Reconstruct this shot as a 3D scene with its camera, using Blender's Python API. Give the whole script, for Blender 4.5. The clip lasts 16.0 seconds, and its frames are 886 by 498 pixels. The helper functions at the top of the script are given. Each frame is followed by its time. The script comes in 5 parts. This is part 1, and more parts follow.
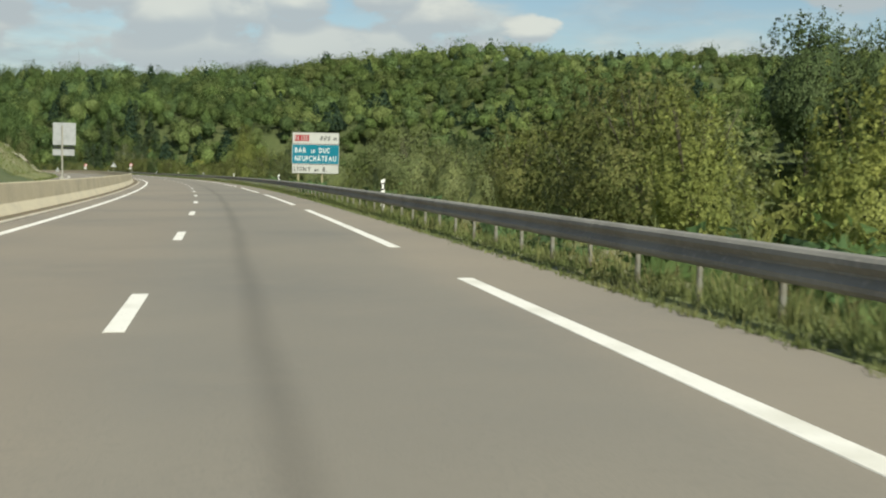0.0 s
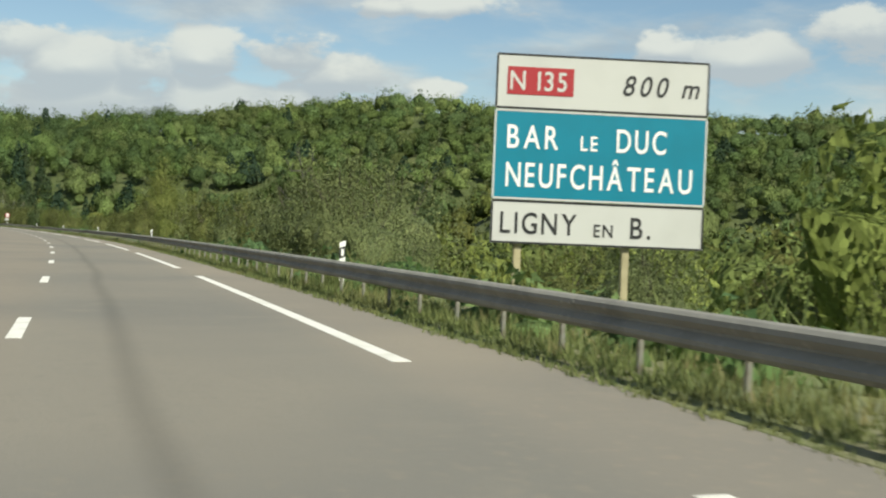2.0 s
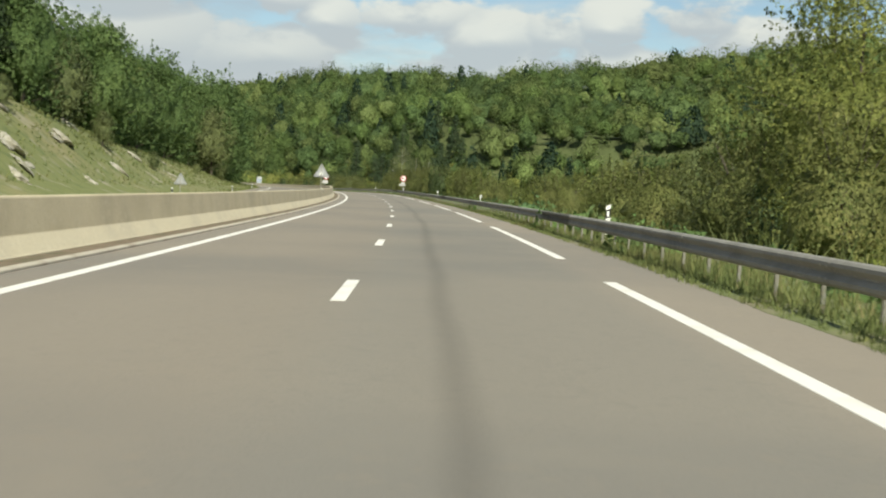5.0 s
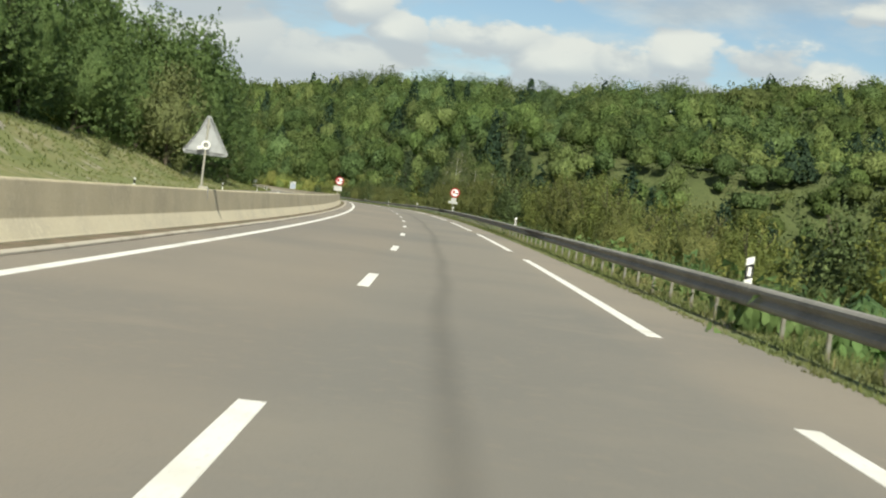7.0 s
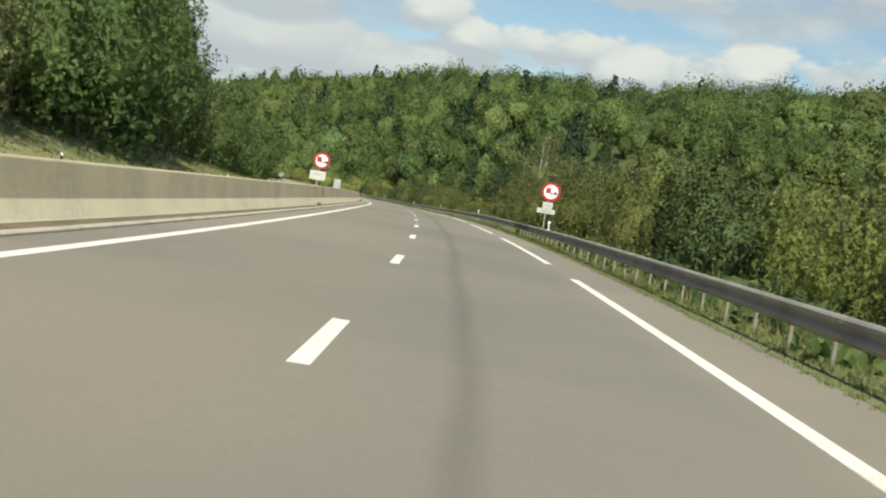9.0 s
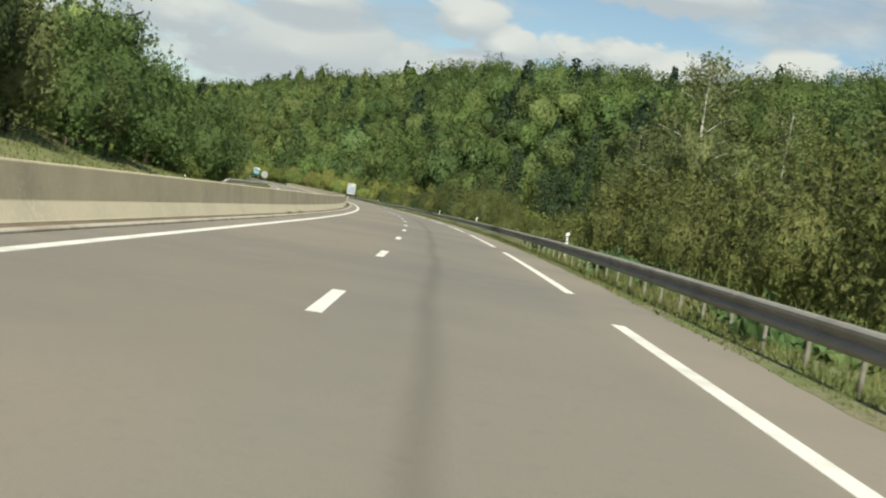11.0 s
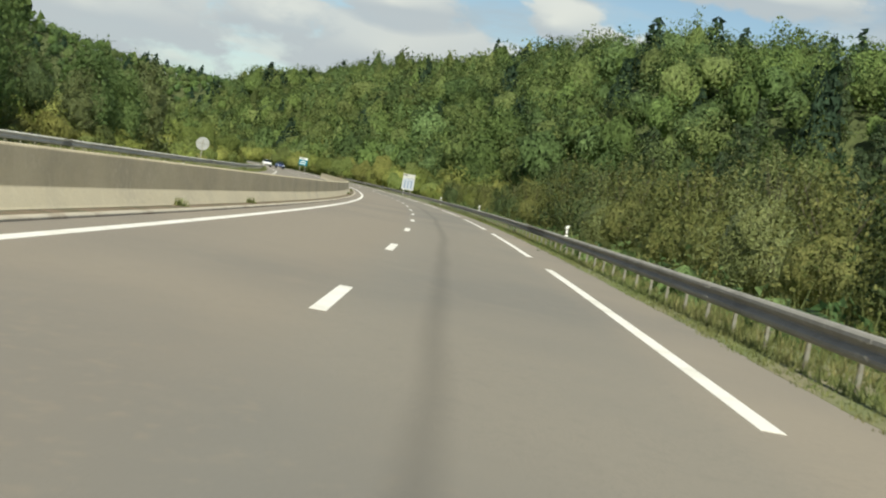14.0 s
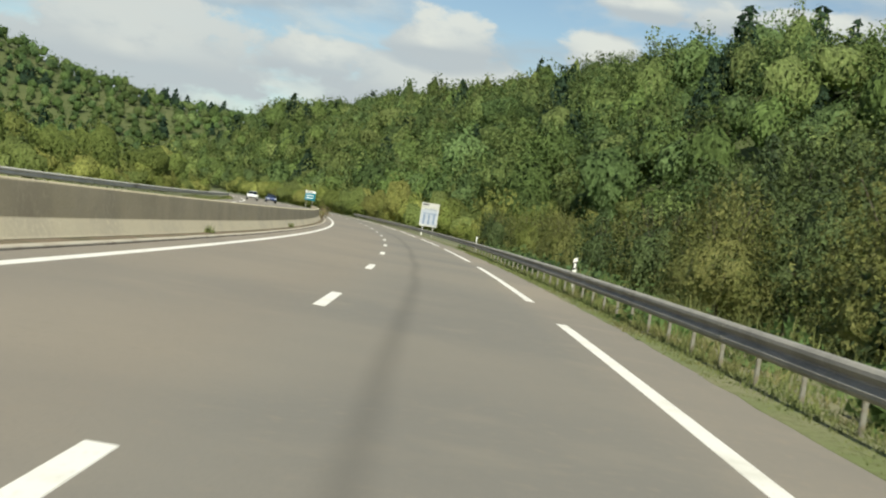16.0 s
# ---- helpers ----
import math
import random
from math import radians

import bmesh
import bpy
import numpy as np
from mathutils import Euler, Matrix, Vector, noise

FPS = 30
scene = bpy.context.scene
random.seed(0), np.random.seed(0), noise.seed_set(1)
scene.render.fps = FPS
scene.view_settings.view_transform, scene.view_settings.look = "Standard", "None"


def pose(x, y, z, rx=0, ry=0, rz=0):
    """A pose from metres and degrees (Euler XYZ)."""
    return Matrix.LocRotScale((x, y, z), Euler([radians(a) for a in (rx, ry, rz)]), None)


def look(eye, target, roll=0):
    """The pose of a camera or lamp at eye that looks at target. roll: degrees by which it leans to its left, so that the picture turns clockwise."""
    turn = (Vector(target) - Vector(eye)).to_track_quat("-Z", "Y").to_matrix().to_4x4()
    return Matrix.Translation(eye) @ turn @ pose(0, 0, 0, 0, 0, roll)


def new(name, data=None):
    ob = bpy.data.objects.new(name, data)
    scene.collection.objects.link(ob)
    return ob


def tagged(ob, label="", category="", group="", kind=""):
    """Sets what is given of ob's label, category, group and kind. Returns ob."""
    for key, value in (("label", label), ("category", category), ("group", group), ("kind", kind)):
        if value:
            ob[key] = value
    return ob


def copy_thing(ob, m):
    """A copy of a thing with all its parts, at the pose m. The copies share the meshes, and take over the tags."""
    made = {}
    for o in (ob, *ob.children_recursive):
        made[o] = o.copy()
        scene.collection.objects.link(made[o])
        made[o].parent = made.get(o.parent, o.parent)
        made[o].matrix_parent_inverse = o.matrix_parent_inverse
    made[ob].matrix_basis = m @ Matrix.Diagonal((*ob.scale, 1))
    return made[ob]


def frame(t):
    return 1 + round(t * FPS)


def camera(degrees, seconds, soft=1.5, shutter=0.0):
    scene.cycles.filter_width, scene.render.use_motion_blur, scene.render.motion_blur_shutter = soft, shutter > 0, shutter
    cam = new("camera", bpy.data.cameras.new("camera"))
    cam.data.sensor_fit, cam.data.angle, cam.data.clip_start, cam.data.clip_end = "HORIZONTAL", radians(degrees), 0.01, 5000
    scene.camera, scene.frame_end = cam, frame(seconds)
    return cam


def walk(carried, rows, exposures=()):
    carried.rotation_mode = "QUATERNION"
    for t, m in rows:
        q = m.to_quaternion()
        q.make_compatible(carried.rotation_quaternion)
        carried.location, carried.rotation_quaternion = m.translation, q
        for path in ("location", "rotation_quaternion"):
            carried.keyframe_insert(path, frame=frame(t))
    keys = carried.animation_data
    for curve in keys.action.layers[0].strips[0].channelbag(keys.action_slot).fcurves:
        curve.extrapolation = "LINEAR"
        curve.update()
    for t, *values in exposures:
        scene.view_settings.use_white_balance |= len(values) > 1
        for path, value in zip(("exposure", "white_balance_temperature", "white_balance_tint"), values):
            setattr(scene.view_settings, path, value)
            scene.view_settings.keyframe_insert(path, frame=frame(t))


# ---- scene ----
# ---- camera and walk ----
cam = camera(40.41, 16.0, soft=2.1, shutter=0.06)
walk(cam, [
    (0.0, look((0.879, -1.140, 1.276), (9.644, 47.989, -1.813), 1.16)),
    (0.5, look((0.766, 14.362, 1.252), (11.007, 63.243, -1.149), 0.30)),
    (1.0, look((0.650, 29.250, 1.233), (13.105, 77.656, -0.072), 0.15)),
    (1.5, look((0.349, 44.609, 1.215), (13.505, 92.846, 0.869), 1.30)),
    (2.0, look((-0.032, 59.727, 1.201), (12.633, 108.094, 0.727), 2.38)),
    (2.5, look((-0.569, 75.010, 1.186), (10.615, 123.743, 1.382), 4.04)),
    (3.0, look((-1.118, 90.357, 1.169), (8.742, 139.374, 0.929), 3.28)),
    (3.5, look((-1.883, 105.652, 1.146), (4.523, 155.229, 0.094), 4.50)),
    (4.0, look((-2.724, 120.905, 1.121), (0.614, 170.781, -0.023), 5.02)),
    (4.5, look((-3.651, 136.076, 1.092), (-2.687, 186.055, 0.010), 6.99)),
    (5.0, look((-4.842, 151.280, 1.059), (-8.623, 201.071, -1.485), 2.89)),
    (7.5, look((-13.072, 227.337, 0.888), (-19.793, 276.852, -0.892), 8.42)),
    (8.0, look((-15.099, 242.370, 0.864), (-22.621, 291.769, -0.906), 9.00)),
    (8.5, look((-17.242, 257.457, 0.852), (-25.307, 306.769, -0.934), 9.20)),
    (9.0, look((-19.532, 272.470, 0.851), (-28.175, 321.676, -1.167), 9.31)),
    (11.5, look((-33.664, 347.854, 0.832), (-44.604, 396.604, -1.096), 9.54)),
    (12.0, look((-36.807, 362.691, 0.765), (-48.575, 411.250, -1.122), 9.85)),
    (12.5, look((-40.207, 377.645, 0.672), (-52.404, 426.118, -0.579), 9.29)),
    (13.0, look((-43.715, 392.358, 0.567), (-56.362, 440.725, -0.251), 9.54)),
    (13.5, look((-47.466, 407.068, 0.465), (-60.229, 455.339, -2.193), 9.68)),
    (14.0, look((-51.491, 422.017, 0.365), (-65.261, 470.021, -2.084), 9.81)),
    (14.5, look((-55.432, 436.486, 0.269), (-69.418, 484.444, -1.850), 8.88)),
    (15.0, look((-59.653, 451.120, 0.176), (-74.041, 498.973, -1.600), 8.84)),
    (15.5, look((-64.077, 465.992, 0.086), (-78.905, 513.731, -0.953), 9.06)),
    (16.0, look((-68.552, 480.340, 0.005), (-84.149, 527.833, -1.104), 8.88)),
], [(0.0, 0.6 - 0.08, 6710, 0), (1.0, 0.6, 6640, 0), (3.5, 0.6, 6640, 0), (5.0, 0.6 + 0.06, 6760, 1), (7.5, 0.6 + 0.09, 6760, 1), (9.2, 0.6 + 0.08, 6760, 1), (11.3, 0.6 + 0.03, 6760, 1), (16.0, 0.6 + 0.03, 6760, 1)])

# ---- world and sun ----
SUN_AZ, SUN_EL = radians(-74.0), radians(46.0)   # the sun stands behind the camera, to its right
SUN_WAY = Vector((math.cos(SUN_AZ) * math.cos(SUN_EL), math.sin(SUN_AZ) * math.cos(SUN_EL), math.sin(SUN_EL)))
sun_data = bpy.data.lights.new("sun", "SUN")
sun_data.energy, sun_data.angle, sun_data.color = 3.9, radians(0.6), (1.0, 0.94, 0.84)
sun = new("sun", sun_data)
sun.matrix_world = look((0, 0, 300), Vector((0, 0, 300)) - SUN_WAY)


def make_world():
    w = bpy.data.worlds.new("sky")
    scene.world = w
    w.use_nodes = True
    nt = w.node_tree
    nt.nodes.clear()
    N, L = nt.nodes.new, nt.links.new
    sky = N("ShaderNodeTexSky")
    sky.sky_type, sky.sun_disc = "NISHITA", False
    sky.sun_elevation, sky.sun_rotation = SUN_EL, math.pi / 2 - SUN_AZ
    sky.altitude, sky.air_density, sky.dust_density, sky.ozone_density = 300, 1.0, 0.6, 1.2
    co = N("ShaderNodeTexCoord")
    sep = N("ShaderNodeSeparateXYZ")
    L(co.outputs["Generated"], sep.inputs[0])

    def m(op, a, b=None, c=None):
        n = N("ShaderNodeMath")
        n.operation = op
        for i, v in enumerate((a, b, c)):
            if v is None:
                continue
            if isinstance(v, (int, float)):
                n.inputs[i].default_value = v
            else:
                L(v, n.inputs[i])
        return n.outputs[0]

    # clouds: flattened layers seen in perspective, so that they crowd towards the horizon
    elev = m("MAXIMUM", sep.outputs[2], 0.0)
    soft_z = m("ADD", elev, 0.22)
    cx, cy = m("DIVIDE", sep.outputs[0], soft_z), m("DIVIDE", sep.outputs[1], soft_z)
    flat = N("ShaderNodeCombineXYZ")
    L(cx, flat.inputs[0]), L(cy, flat.inputs[1])
    L(m("MULTIPLY", elev, 3.0), flat.inputs[2])

    def cloud_noise(scale, detail, rough, shift):
        mp = N("ShaderNodeMapping")
        mp.inputs["Location"].default_value = shift
        L(flat.outputs[0], mp.inputs[0])
        n = N("ShaderNodeTexNoise")
        n.inputs["Scale"].default_value, n.inputs["Detail"].default_value, n.inputs["Roughness"].default_value = scale, detail, rough
        n.inputs["Distortion"].default_value = 0.15
        L(mp.outputs[0], n.inputs[0])
        return n.outputs[0]

    big, puffs = cloud_noise(0.9, 3, 0.5, (3.1, 1.7, 0)), cloud_noise(2.6, 8, 0.56, (0.4, 5.2, 0.3))
    mixed = m("ADD", m("MULTIPLY", big, 0.45), m("MULTIPLY", puffs, 0.55))

    def ramp(x, lo, hi):
        n = N("ShaderNodeMapRange")
        n.interpolation_type = "SMOOTHSTEP"
        n.inputs[1].default_value, n.inputs[2].default_value = lo, hi
        L(x, n.inputs[0])
        return n.outputs[0]

    cover = ramp(mixed, 0.44, 0.60)
    low = m("SUBTRACT", 1.0, ramp(elev, 0.02, 0.16))
    cover = m("MINIMUM", m("ADD", cover, m("MULTIPLY", low, 0.45)), 1.0)
    bright = ramp(cloud_noise(3.4, 6, 0.55, (1.2, 0.2, 0.9)), 0.36, 0.62)
    tone = N("ShaderNodeMix")
    tone.data_type = "RGBA"
    tone.inputs["A"].default_value, tone.inputs["B"].default_value = (CLOUD * 0.68, CLOUD * 0.74, CLOUD * 0.84, 1), (CLOUD * 1.05, CLOUD * 1.05, CLOUD * 1.05, 1)
    L(bright, tone.inputs["Factor"])
    lit = N("ShaderNodeMix")
    lit.data_type, lit.blend_type = "RGBA", "MULTIPLY"
    lit.inputs["Factor"].default_value = 1.0
    lit.inputs["B"].default_value = (SKY, SKY, SKY, 1)
    L(sky.outputs[0], lit.inputs["A"])
    both = N("ShaderNodeMix")
    both.data_type = "RGBA"
    L(m("MULTIPLY", cover, 0.72), both.inputs["Factor"])
    L(lit.outputs["Result"], both.inputs["A"]), L(tone.outputs["Result"], both.inputs["B"])
    # heaped clouds low over the hills, lit on top and grey below
    az = m("MULTIPLY", m("ARCTAN2", sep.outputs[0], sep.outputs[1]), 180 / math.pi)
    el = m("MULTIPLY", m("ARCSINE", sep.outputs[2]), 180 / math.pi)

    def ruffle(scale, detail, shift):
        mp = N("ShaderNodeMapping")
        mp.inputs["Scale"].default_value, mp.inputs["Location"].default_value = (1.0, 1.0, 1.9), shift
        L(co.outputs["Generated"], mp.inputs[0])
        n = N("ShaderNodeTexNoise")
        n.inputs["Scale"].default_value, n.inputs["Detail"].default_value, n.inputs["Roughness"].default_value = scale, detail, 0.58
        L(mp.outputs[0], n.inputs[0])
        return n.outputs[0]

    frayed, blown = ruffle(13.0, 7, (4.3, 2.1, 7.7)), ruffle(9.0, 4, (1.3, 5.1, 0.4))
    drift = m("MULTIPLY_ADD", blown, 4.0, -2.0)

    def heap(lift):
        spot = N("ShaderNodeCombineXYZ")
        L(m("ADD", az, drift), spot.inputs[0]), L(m("MULTIPLY_ADD", drift, 0.25, m("ADD", el, lift)), spot.inputs[1])
        deep = None
        for ca, ce, w, h in CLOUDS:
            off, size, long = N("ShaderNodeVectorMath"), N("ShaderNodeVectorMath"), N("ShaderNodeVectorMath")
            off.operation, size.operation, long.operation = "SUBTRACT", "MULTIPLY", "LENGTH"
            off.inputs[1].default_value, size.inputs[1].default_value = (ca, ce, 0), (1 / w, 1 / h, 0)
            L(spot.outputs[0], off.inputs[0]), L(off.outputs[0], size.inputs[0]), L(size.outputs[0], long.inputs[0])
            near = m("SUBTRACT", 1.0, long.outputs["Value"])
            deep = near if deep is None else m("MAXIMUM", deep, near)
        return m("ADD", m("MAXIMUM", deep, -1.0), m("MULTIPLY_ADD", frayed, 3.2, -1.6))

    here, above = heap(0.0), heap(0.75)
    heaps = ramp(here, -0.12, 0.30)
    top_lit = m("MULTIPLY", ramp(m("SUBTRACT", here, above), -0.15, 0.75), ramp(frayed, 0.30, 0.55))
    heap_tone = N("ShaderNodeMix")
    heap_tone.data_type = "RGBA"
    heap_tone.inputs["A"].default_value, heap_tone.inputs["B"].default_value = (CLOUD * 0.76, CLOUD * 0.82, CLOUD * 0.92, 1), (CLOUD * 1.18, CLOUD * 1.18, CLOUD * 1.16, 1)
    L(top_lit, heap_tone.inputs["Factor"])
    whole = N("ShaderNodeMix")
    whole.data_type = "RGBA"
    L(m("MULTIPLY", heaps, 0.93), whole.inputs["Factor"])
    L(both.outputs["Result"], whole.inputs["A"]), L(heap_tone.outputs["Result"], whole.inputs["B"])
    both = whole
    bg, out = N("ShaderNodeBackground"), N("ShaderNodeOutputWorld")
    L(both.outputs["Result"], bg.inputs[0])
    bg.inputs[1].default_value = 1.0
    L(bg.outputs[0], out.inputs[0])


SKY, CLOUD = 0.070, 0.43
# heaped clouds: bearing and height in degrees, half width and half height
CLOUDS = ((-34, 5.6, 8, 2.2), (-25.6, 6.5, 4, 1.5), (-19.8, 8.4, 3, 1.3), (-20, 6.0, 7, 2.2), (-12.3, 8.6, 2.4, 1.2), (-9.9, 7.7, 2.0, 1.2), (-13, 5.8, 6, 2.0), (-5.9, 7.9, 2.4, 1.1), (-3.0, 7.0, 3.0, 1.3), (0.3, 7.3, 2.6, 1.3),
          (3.2, 7.9, 2.1, 1.1), (6.9, 8.2, 2.3, 1.1), (9.8, 7.5, 2.4, 1.2), (3.0, 5.6, 11, 2.0), (14.0, 6.8, 1.6, 0.6), (13.5, 10.9, 3.2, 0.7), (24.8, 9.2, 1.8, 0.8), (28.6, 8.8, 2.6, 1.2), (33, 9.8, 2.6, 1.2), (-3.0, 11.2, 5, 1.1), (-11, 11.4, 2.5, 0.8), (6.0, 12.6, 6, 0.9))
make_world()

# ---- materials ----


def material(name, base, rough=0.8, metal=0.0, vary=(), bump=0.0, bump_scale=40.0, bump_deep=0.02, spec=0.5, island=0.0, per_object=0.0, attr="", through_leaf=0.0, leaf_cells=0.0, leaf_gap=0.56, leaf_tone=0.3, leaf_turn=0.0):
    """A Principled material. vary: rows (scale, colour, low, high, stretch) of noise that mix a further colour in."""
    mat = bpy.data.materials.new(name)
    mat.use_nodes = True
    nt = mat.node_tree
    N, L = nt.nodes.new, nt.links.new
    p = nt.nodes["Principled BSDF"]
    p.inputs["Roughness"].default_value, p.inputs["Metallic"].default_value = rough, metal
    p.inputs["Specular IOR Level"].default_value = spec
    co = N("ShaderNodeTexCoord")
    col = N("ShaderNodeRGB")
    col.outputs[0].default_value = (*base, 1)
    socket = col.outputs[0]

    def mix(fac, colour, kind="MIX"):
        nonlocal socket
        n = N("ShaderNodeMix")
        n.data_type, n.blend_type = "RGBA", kind
        if isinstance(fac, float):
            n.inputs["Factor"].default_value = fac
        else:
            L(fac, n.inputs["Factor"])
        L(socket, n.inputs["A"])
        if isinstance(colour, tuple):
            n.inputs["B"].default_value = (*colour, 1)
        else:
            L(colour, n.inputs["B"])
        socket = n.outputs["Result"]

    for scale, colour, lo, hi, stretch in vary:
        mp = N("ShaderNodeMapping")
        mp.inputs["Scale"].default_value = stretch
        L(co.outputs["Object"], mp.inputs[0])
        n = N("ShaderNodeTexNoise")
        n.inputs["Scale"].default_value, n.inputs["Detail"].default_value = scale, 5
        L(mp.outputs[0], n.inputs[0])
        r = N("ShaderNodeMapRange")
        r.inputs[1].default_value, r.inputs[2].default_value = lo, hi
        L(n.outputs[0], r.inputs[0])
        mix(r.outputs[0], colour)
    for amount, source in ((island, "Random Per Island"), (per_object, "Random")):
        if amount:
            g = N("ShaderNodeNewGeometry") if source == "Random Per Island" else N("ShaderNodeObjectInfo")
            hsv = N("ShaderNodeHueSaturation")
            r = N("ShaderNodeMapRange")
            r.inputs[3].default_value, r.inputs[4].default_value = 1 - amount, 1 + amount
            L(g.outputs[source], r.inputs[0])
            L(r.outputs[0], hsv.inputs["Value"])
            r2 = N("ShaderNodeMapRange")
            r2.inputs[3].default_value, r2.inputs[4].default_value = 0.5 + amount * 0.05, 0.5 - amount * 0.05
            L(g.outputs[source], r2.inputs[0])
            L(r2.outputs[0], hsv.inputs["Hue"])
            L(socket, hsv.inputs["Color"])
            socket = hsv.outputs[0]
    if attr:
        a = N("ShaderNodeAttribute")
        a.attribute_name = attr
        mix(1.0, a.outputs["Color"], "MULTIPLY")
    L(socket, p.inputs["Base Color"])
    if bump:
        n = N("ShaderNodeTexNoise")
        n.inputs["Scale"].default_value, n.inputs["Detail"].default_value = bump_scale, 4
        L(co.outputs["Object"], n.inputs[0])
        b = N("ShaderNodeBump")
        b.inputs["Strength"].default_value, b.inputs["Distance"].default_value = bump, bump_deep
        L(n.outputs[0], b.inputs["Height"])
        L(b.outputs[0], p.inputs["Normal"])
    if through_leaf:
        t = N("ShaderNodeBsdfTranslucent")
        L(socket, t.inputs[0])
        ms = N("ShaderNodeMixShader")
        ms.inputs[0].default_value = through_leaf
        L(p.outputs[0], ms.inputs[1]), L(t.outputs[0], ms.inputs[2])
        out = ms.outputs[0]
        if leaf_cells:
            # each spray is cut into small leaves with gaps between them
            mp = N("ShaderNodeMapping")
            mp.inputs["Scale"].default_value, mp.inputs["Rotation"].default_value = (1.0, 1.0, 0.6), (0.3, 0.2, 0.0)
            L(co.outputs["Object"], mp.inputs[0])
            v = N("ShaderNodeTexVoronoi")
            v.inputs["Scale"].default_value = leaf_cells
            L(mp.outputs[0], v.inputs["Vector"])
            if leaf_gap:
                gap = N("ShaderNodeMath")
                gap.operation = "GREATER_THAN"
                L(v.outputs["Distance"], gap.inputs[0])
                gap.inputs[1].default_value = leaf_gap
                clear, cut = N("ShaderNodeBsdfTransparent"), N("ShaderNodeMixShader")
                L(gap.outputs[0], cut.inputs[0]), L(out, cut.inputs[1]), L(clear.outputs[0], cut.inputs[2])
                out = cut.outputs[0]
            if leaf_turn:
                # every small leaf is turned its own way
                geo, off, add, unit = N("ShaderNodeNewGeometry"), N("ShaderNodeVectorMath"), N("ShaderNodeVectorMath"), N("ShaderNodeVectorMath")
                off.operation, add.operation, unit.operation = "MULTIPLY_ADD", "ADD", "NORMALIZE"
                off.inputs[1].default_value, off.inputs[2].default_value = (leaf_turn * 2,) * 3, (-leaf_turn,) * 3
                L(v.outputs["Color"], off.inputs[0]), L(geo.outputs["Normal"], add.inputs[0]), L(off.outputs[0], add.inputs[1])
                L(add.outputs[0], unit.inputs[0]), L(unit.outputs[0], p.inputs["Normal"]), L(unit.outputs[0], t.inputs["Normal"])
            hue = N("ShaderNodeHueSaturation")
            sep = N("ShaderNodeSeparateColor")
            L(v.outputs["Color"], sep.inputs[0])
            r = N("ShaderNodeMapRange")
            r.inputs[3].default_value, r.inputs[4].default_value = 1 - leaf_tone, 1 + leaf_tone
            L(sep.outputs[0], r.inputs[0]), L(r.outputs[0], hue.inputs["Value"])
            L(socket, hue.inputs["Color"])
            L(hue.outputs[0], p.inputs["Base Color"]), L(hue.outputs[0], t.inputs[0])
        L(out, nt.nodes["Material Output"].inputs[0])
    return mat


EVEN = (1, 1, 1)
ASPHALT = material("asphalt", (0.250, 0.221, 0.183), 0.85, vary=[(0.12, (0.200, 0.184, 0.162), 0.42, 0.62, EVEN), (60, (0.185, 0.168, 0.145), 0.5, 0.75, EVEN), (0.9, (0.232, 0.208, 0.175), 0.55, 0.75, EVEN), (7.0, (0.225, 0.20, 0.168), 0.55, 0.7, EVEN)], bump=0.25, bump_scale=90, spec=0.3)


def oil_trail(mat):
    """A dark trail of oil and rubber in the wheel lane, paler shoulders, along the paving's own width."""
    nt = mat.node_tree
    N, L = nt.nodes.new, nt.links.new
    p = nt.nodes["Principled BSDF"]
    old = p.inputs["Base Color"].links[0].from_socket
    a = N("ShaderNodeAttribute")
    a.attribute_name = "across"
    co = N("ShaderNodeTexCoord")
    n = N("ShaderNodeTexNoise")
    n.inputs["Scale"].default_value, n.inputs["Detail"].default_value = 0.09, 4
    L(co.outputs["Object"], n.inputs[0])
    wander = N("ShaderNodeMath")
    wander.operation = "MULTIPLY_ADD"
    wander.inputs[1].default_value = 0.4
    L(n.outputs[0], wander.inputs[0]), L(a.outputs["Fac"], wander.inputs[2])
    ramp = N("ShaderNodeValToRGB")
    cr = ramp.color_ramp
    cr.elements[0].position, cr.elements[1].position = 0.0, 1.0
    cr.elements[0].color = cr.elements[1].color = (1, 1, 1, 1)
    for pos, v in ((0.12, 1.0), (0.20, 0.95), (0.30, 0.97), (0.45, 0.95), (0.54, 0.93), (0.592, 0.90), (0.604, 0.76), (0.61, 0.72), (0.616, 0.77), (0.628, 0.90), (0.70, 0.92), (0.80, 0.93), (0.86, 1.03), (0.93, 1.05)):
        e = cr.elements.new(pos)
        warm = 0.965 if 0.47 < pos < 0.82 else 1.0
        e.color = (v * warm, v * 0.985, v * (0.985 if warm < 1 else 0.955), 1)
    mr = N("ShaderNodeMapRange")
    mr.inputs[1].default_value, mr.inputs[2].default_value = -5.0, 5.4
    L(wander.outputs[0], mr.inputs[0]), L(mr.outputs[0], ramp.inputs[0])
    mx = N("ShaderNodeMix")
    mx.data_type, mx.blend_type = "RGBA", "MULTIPLY"
    mx.inputs["Factor"].default_value = 1.0
    L(old, mx.inputs["A"]), L(ramp.outputs[0], mx.inputs["B"])
    L(mx.outputs["Result"], p.inputs["Base Color"])


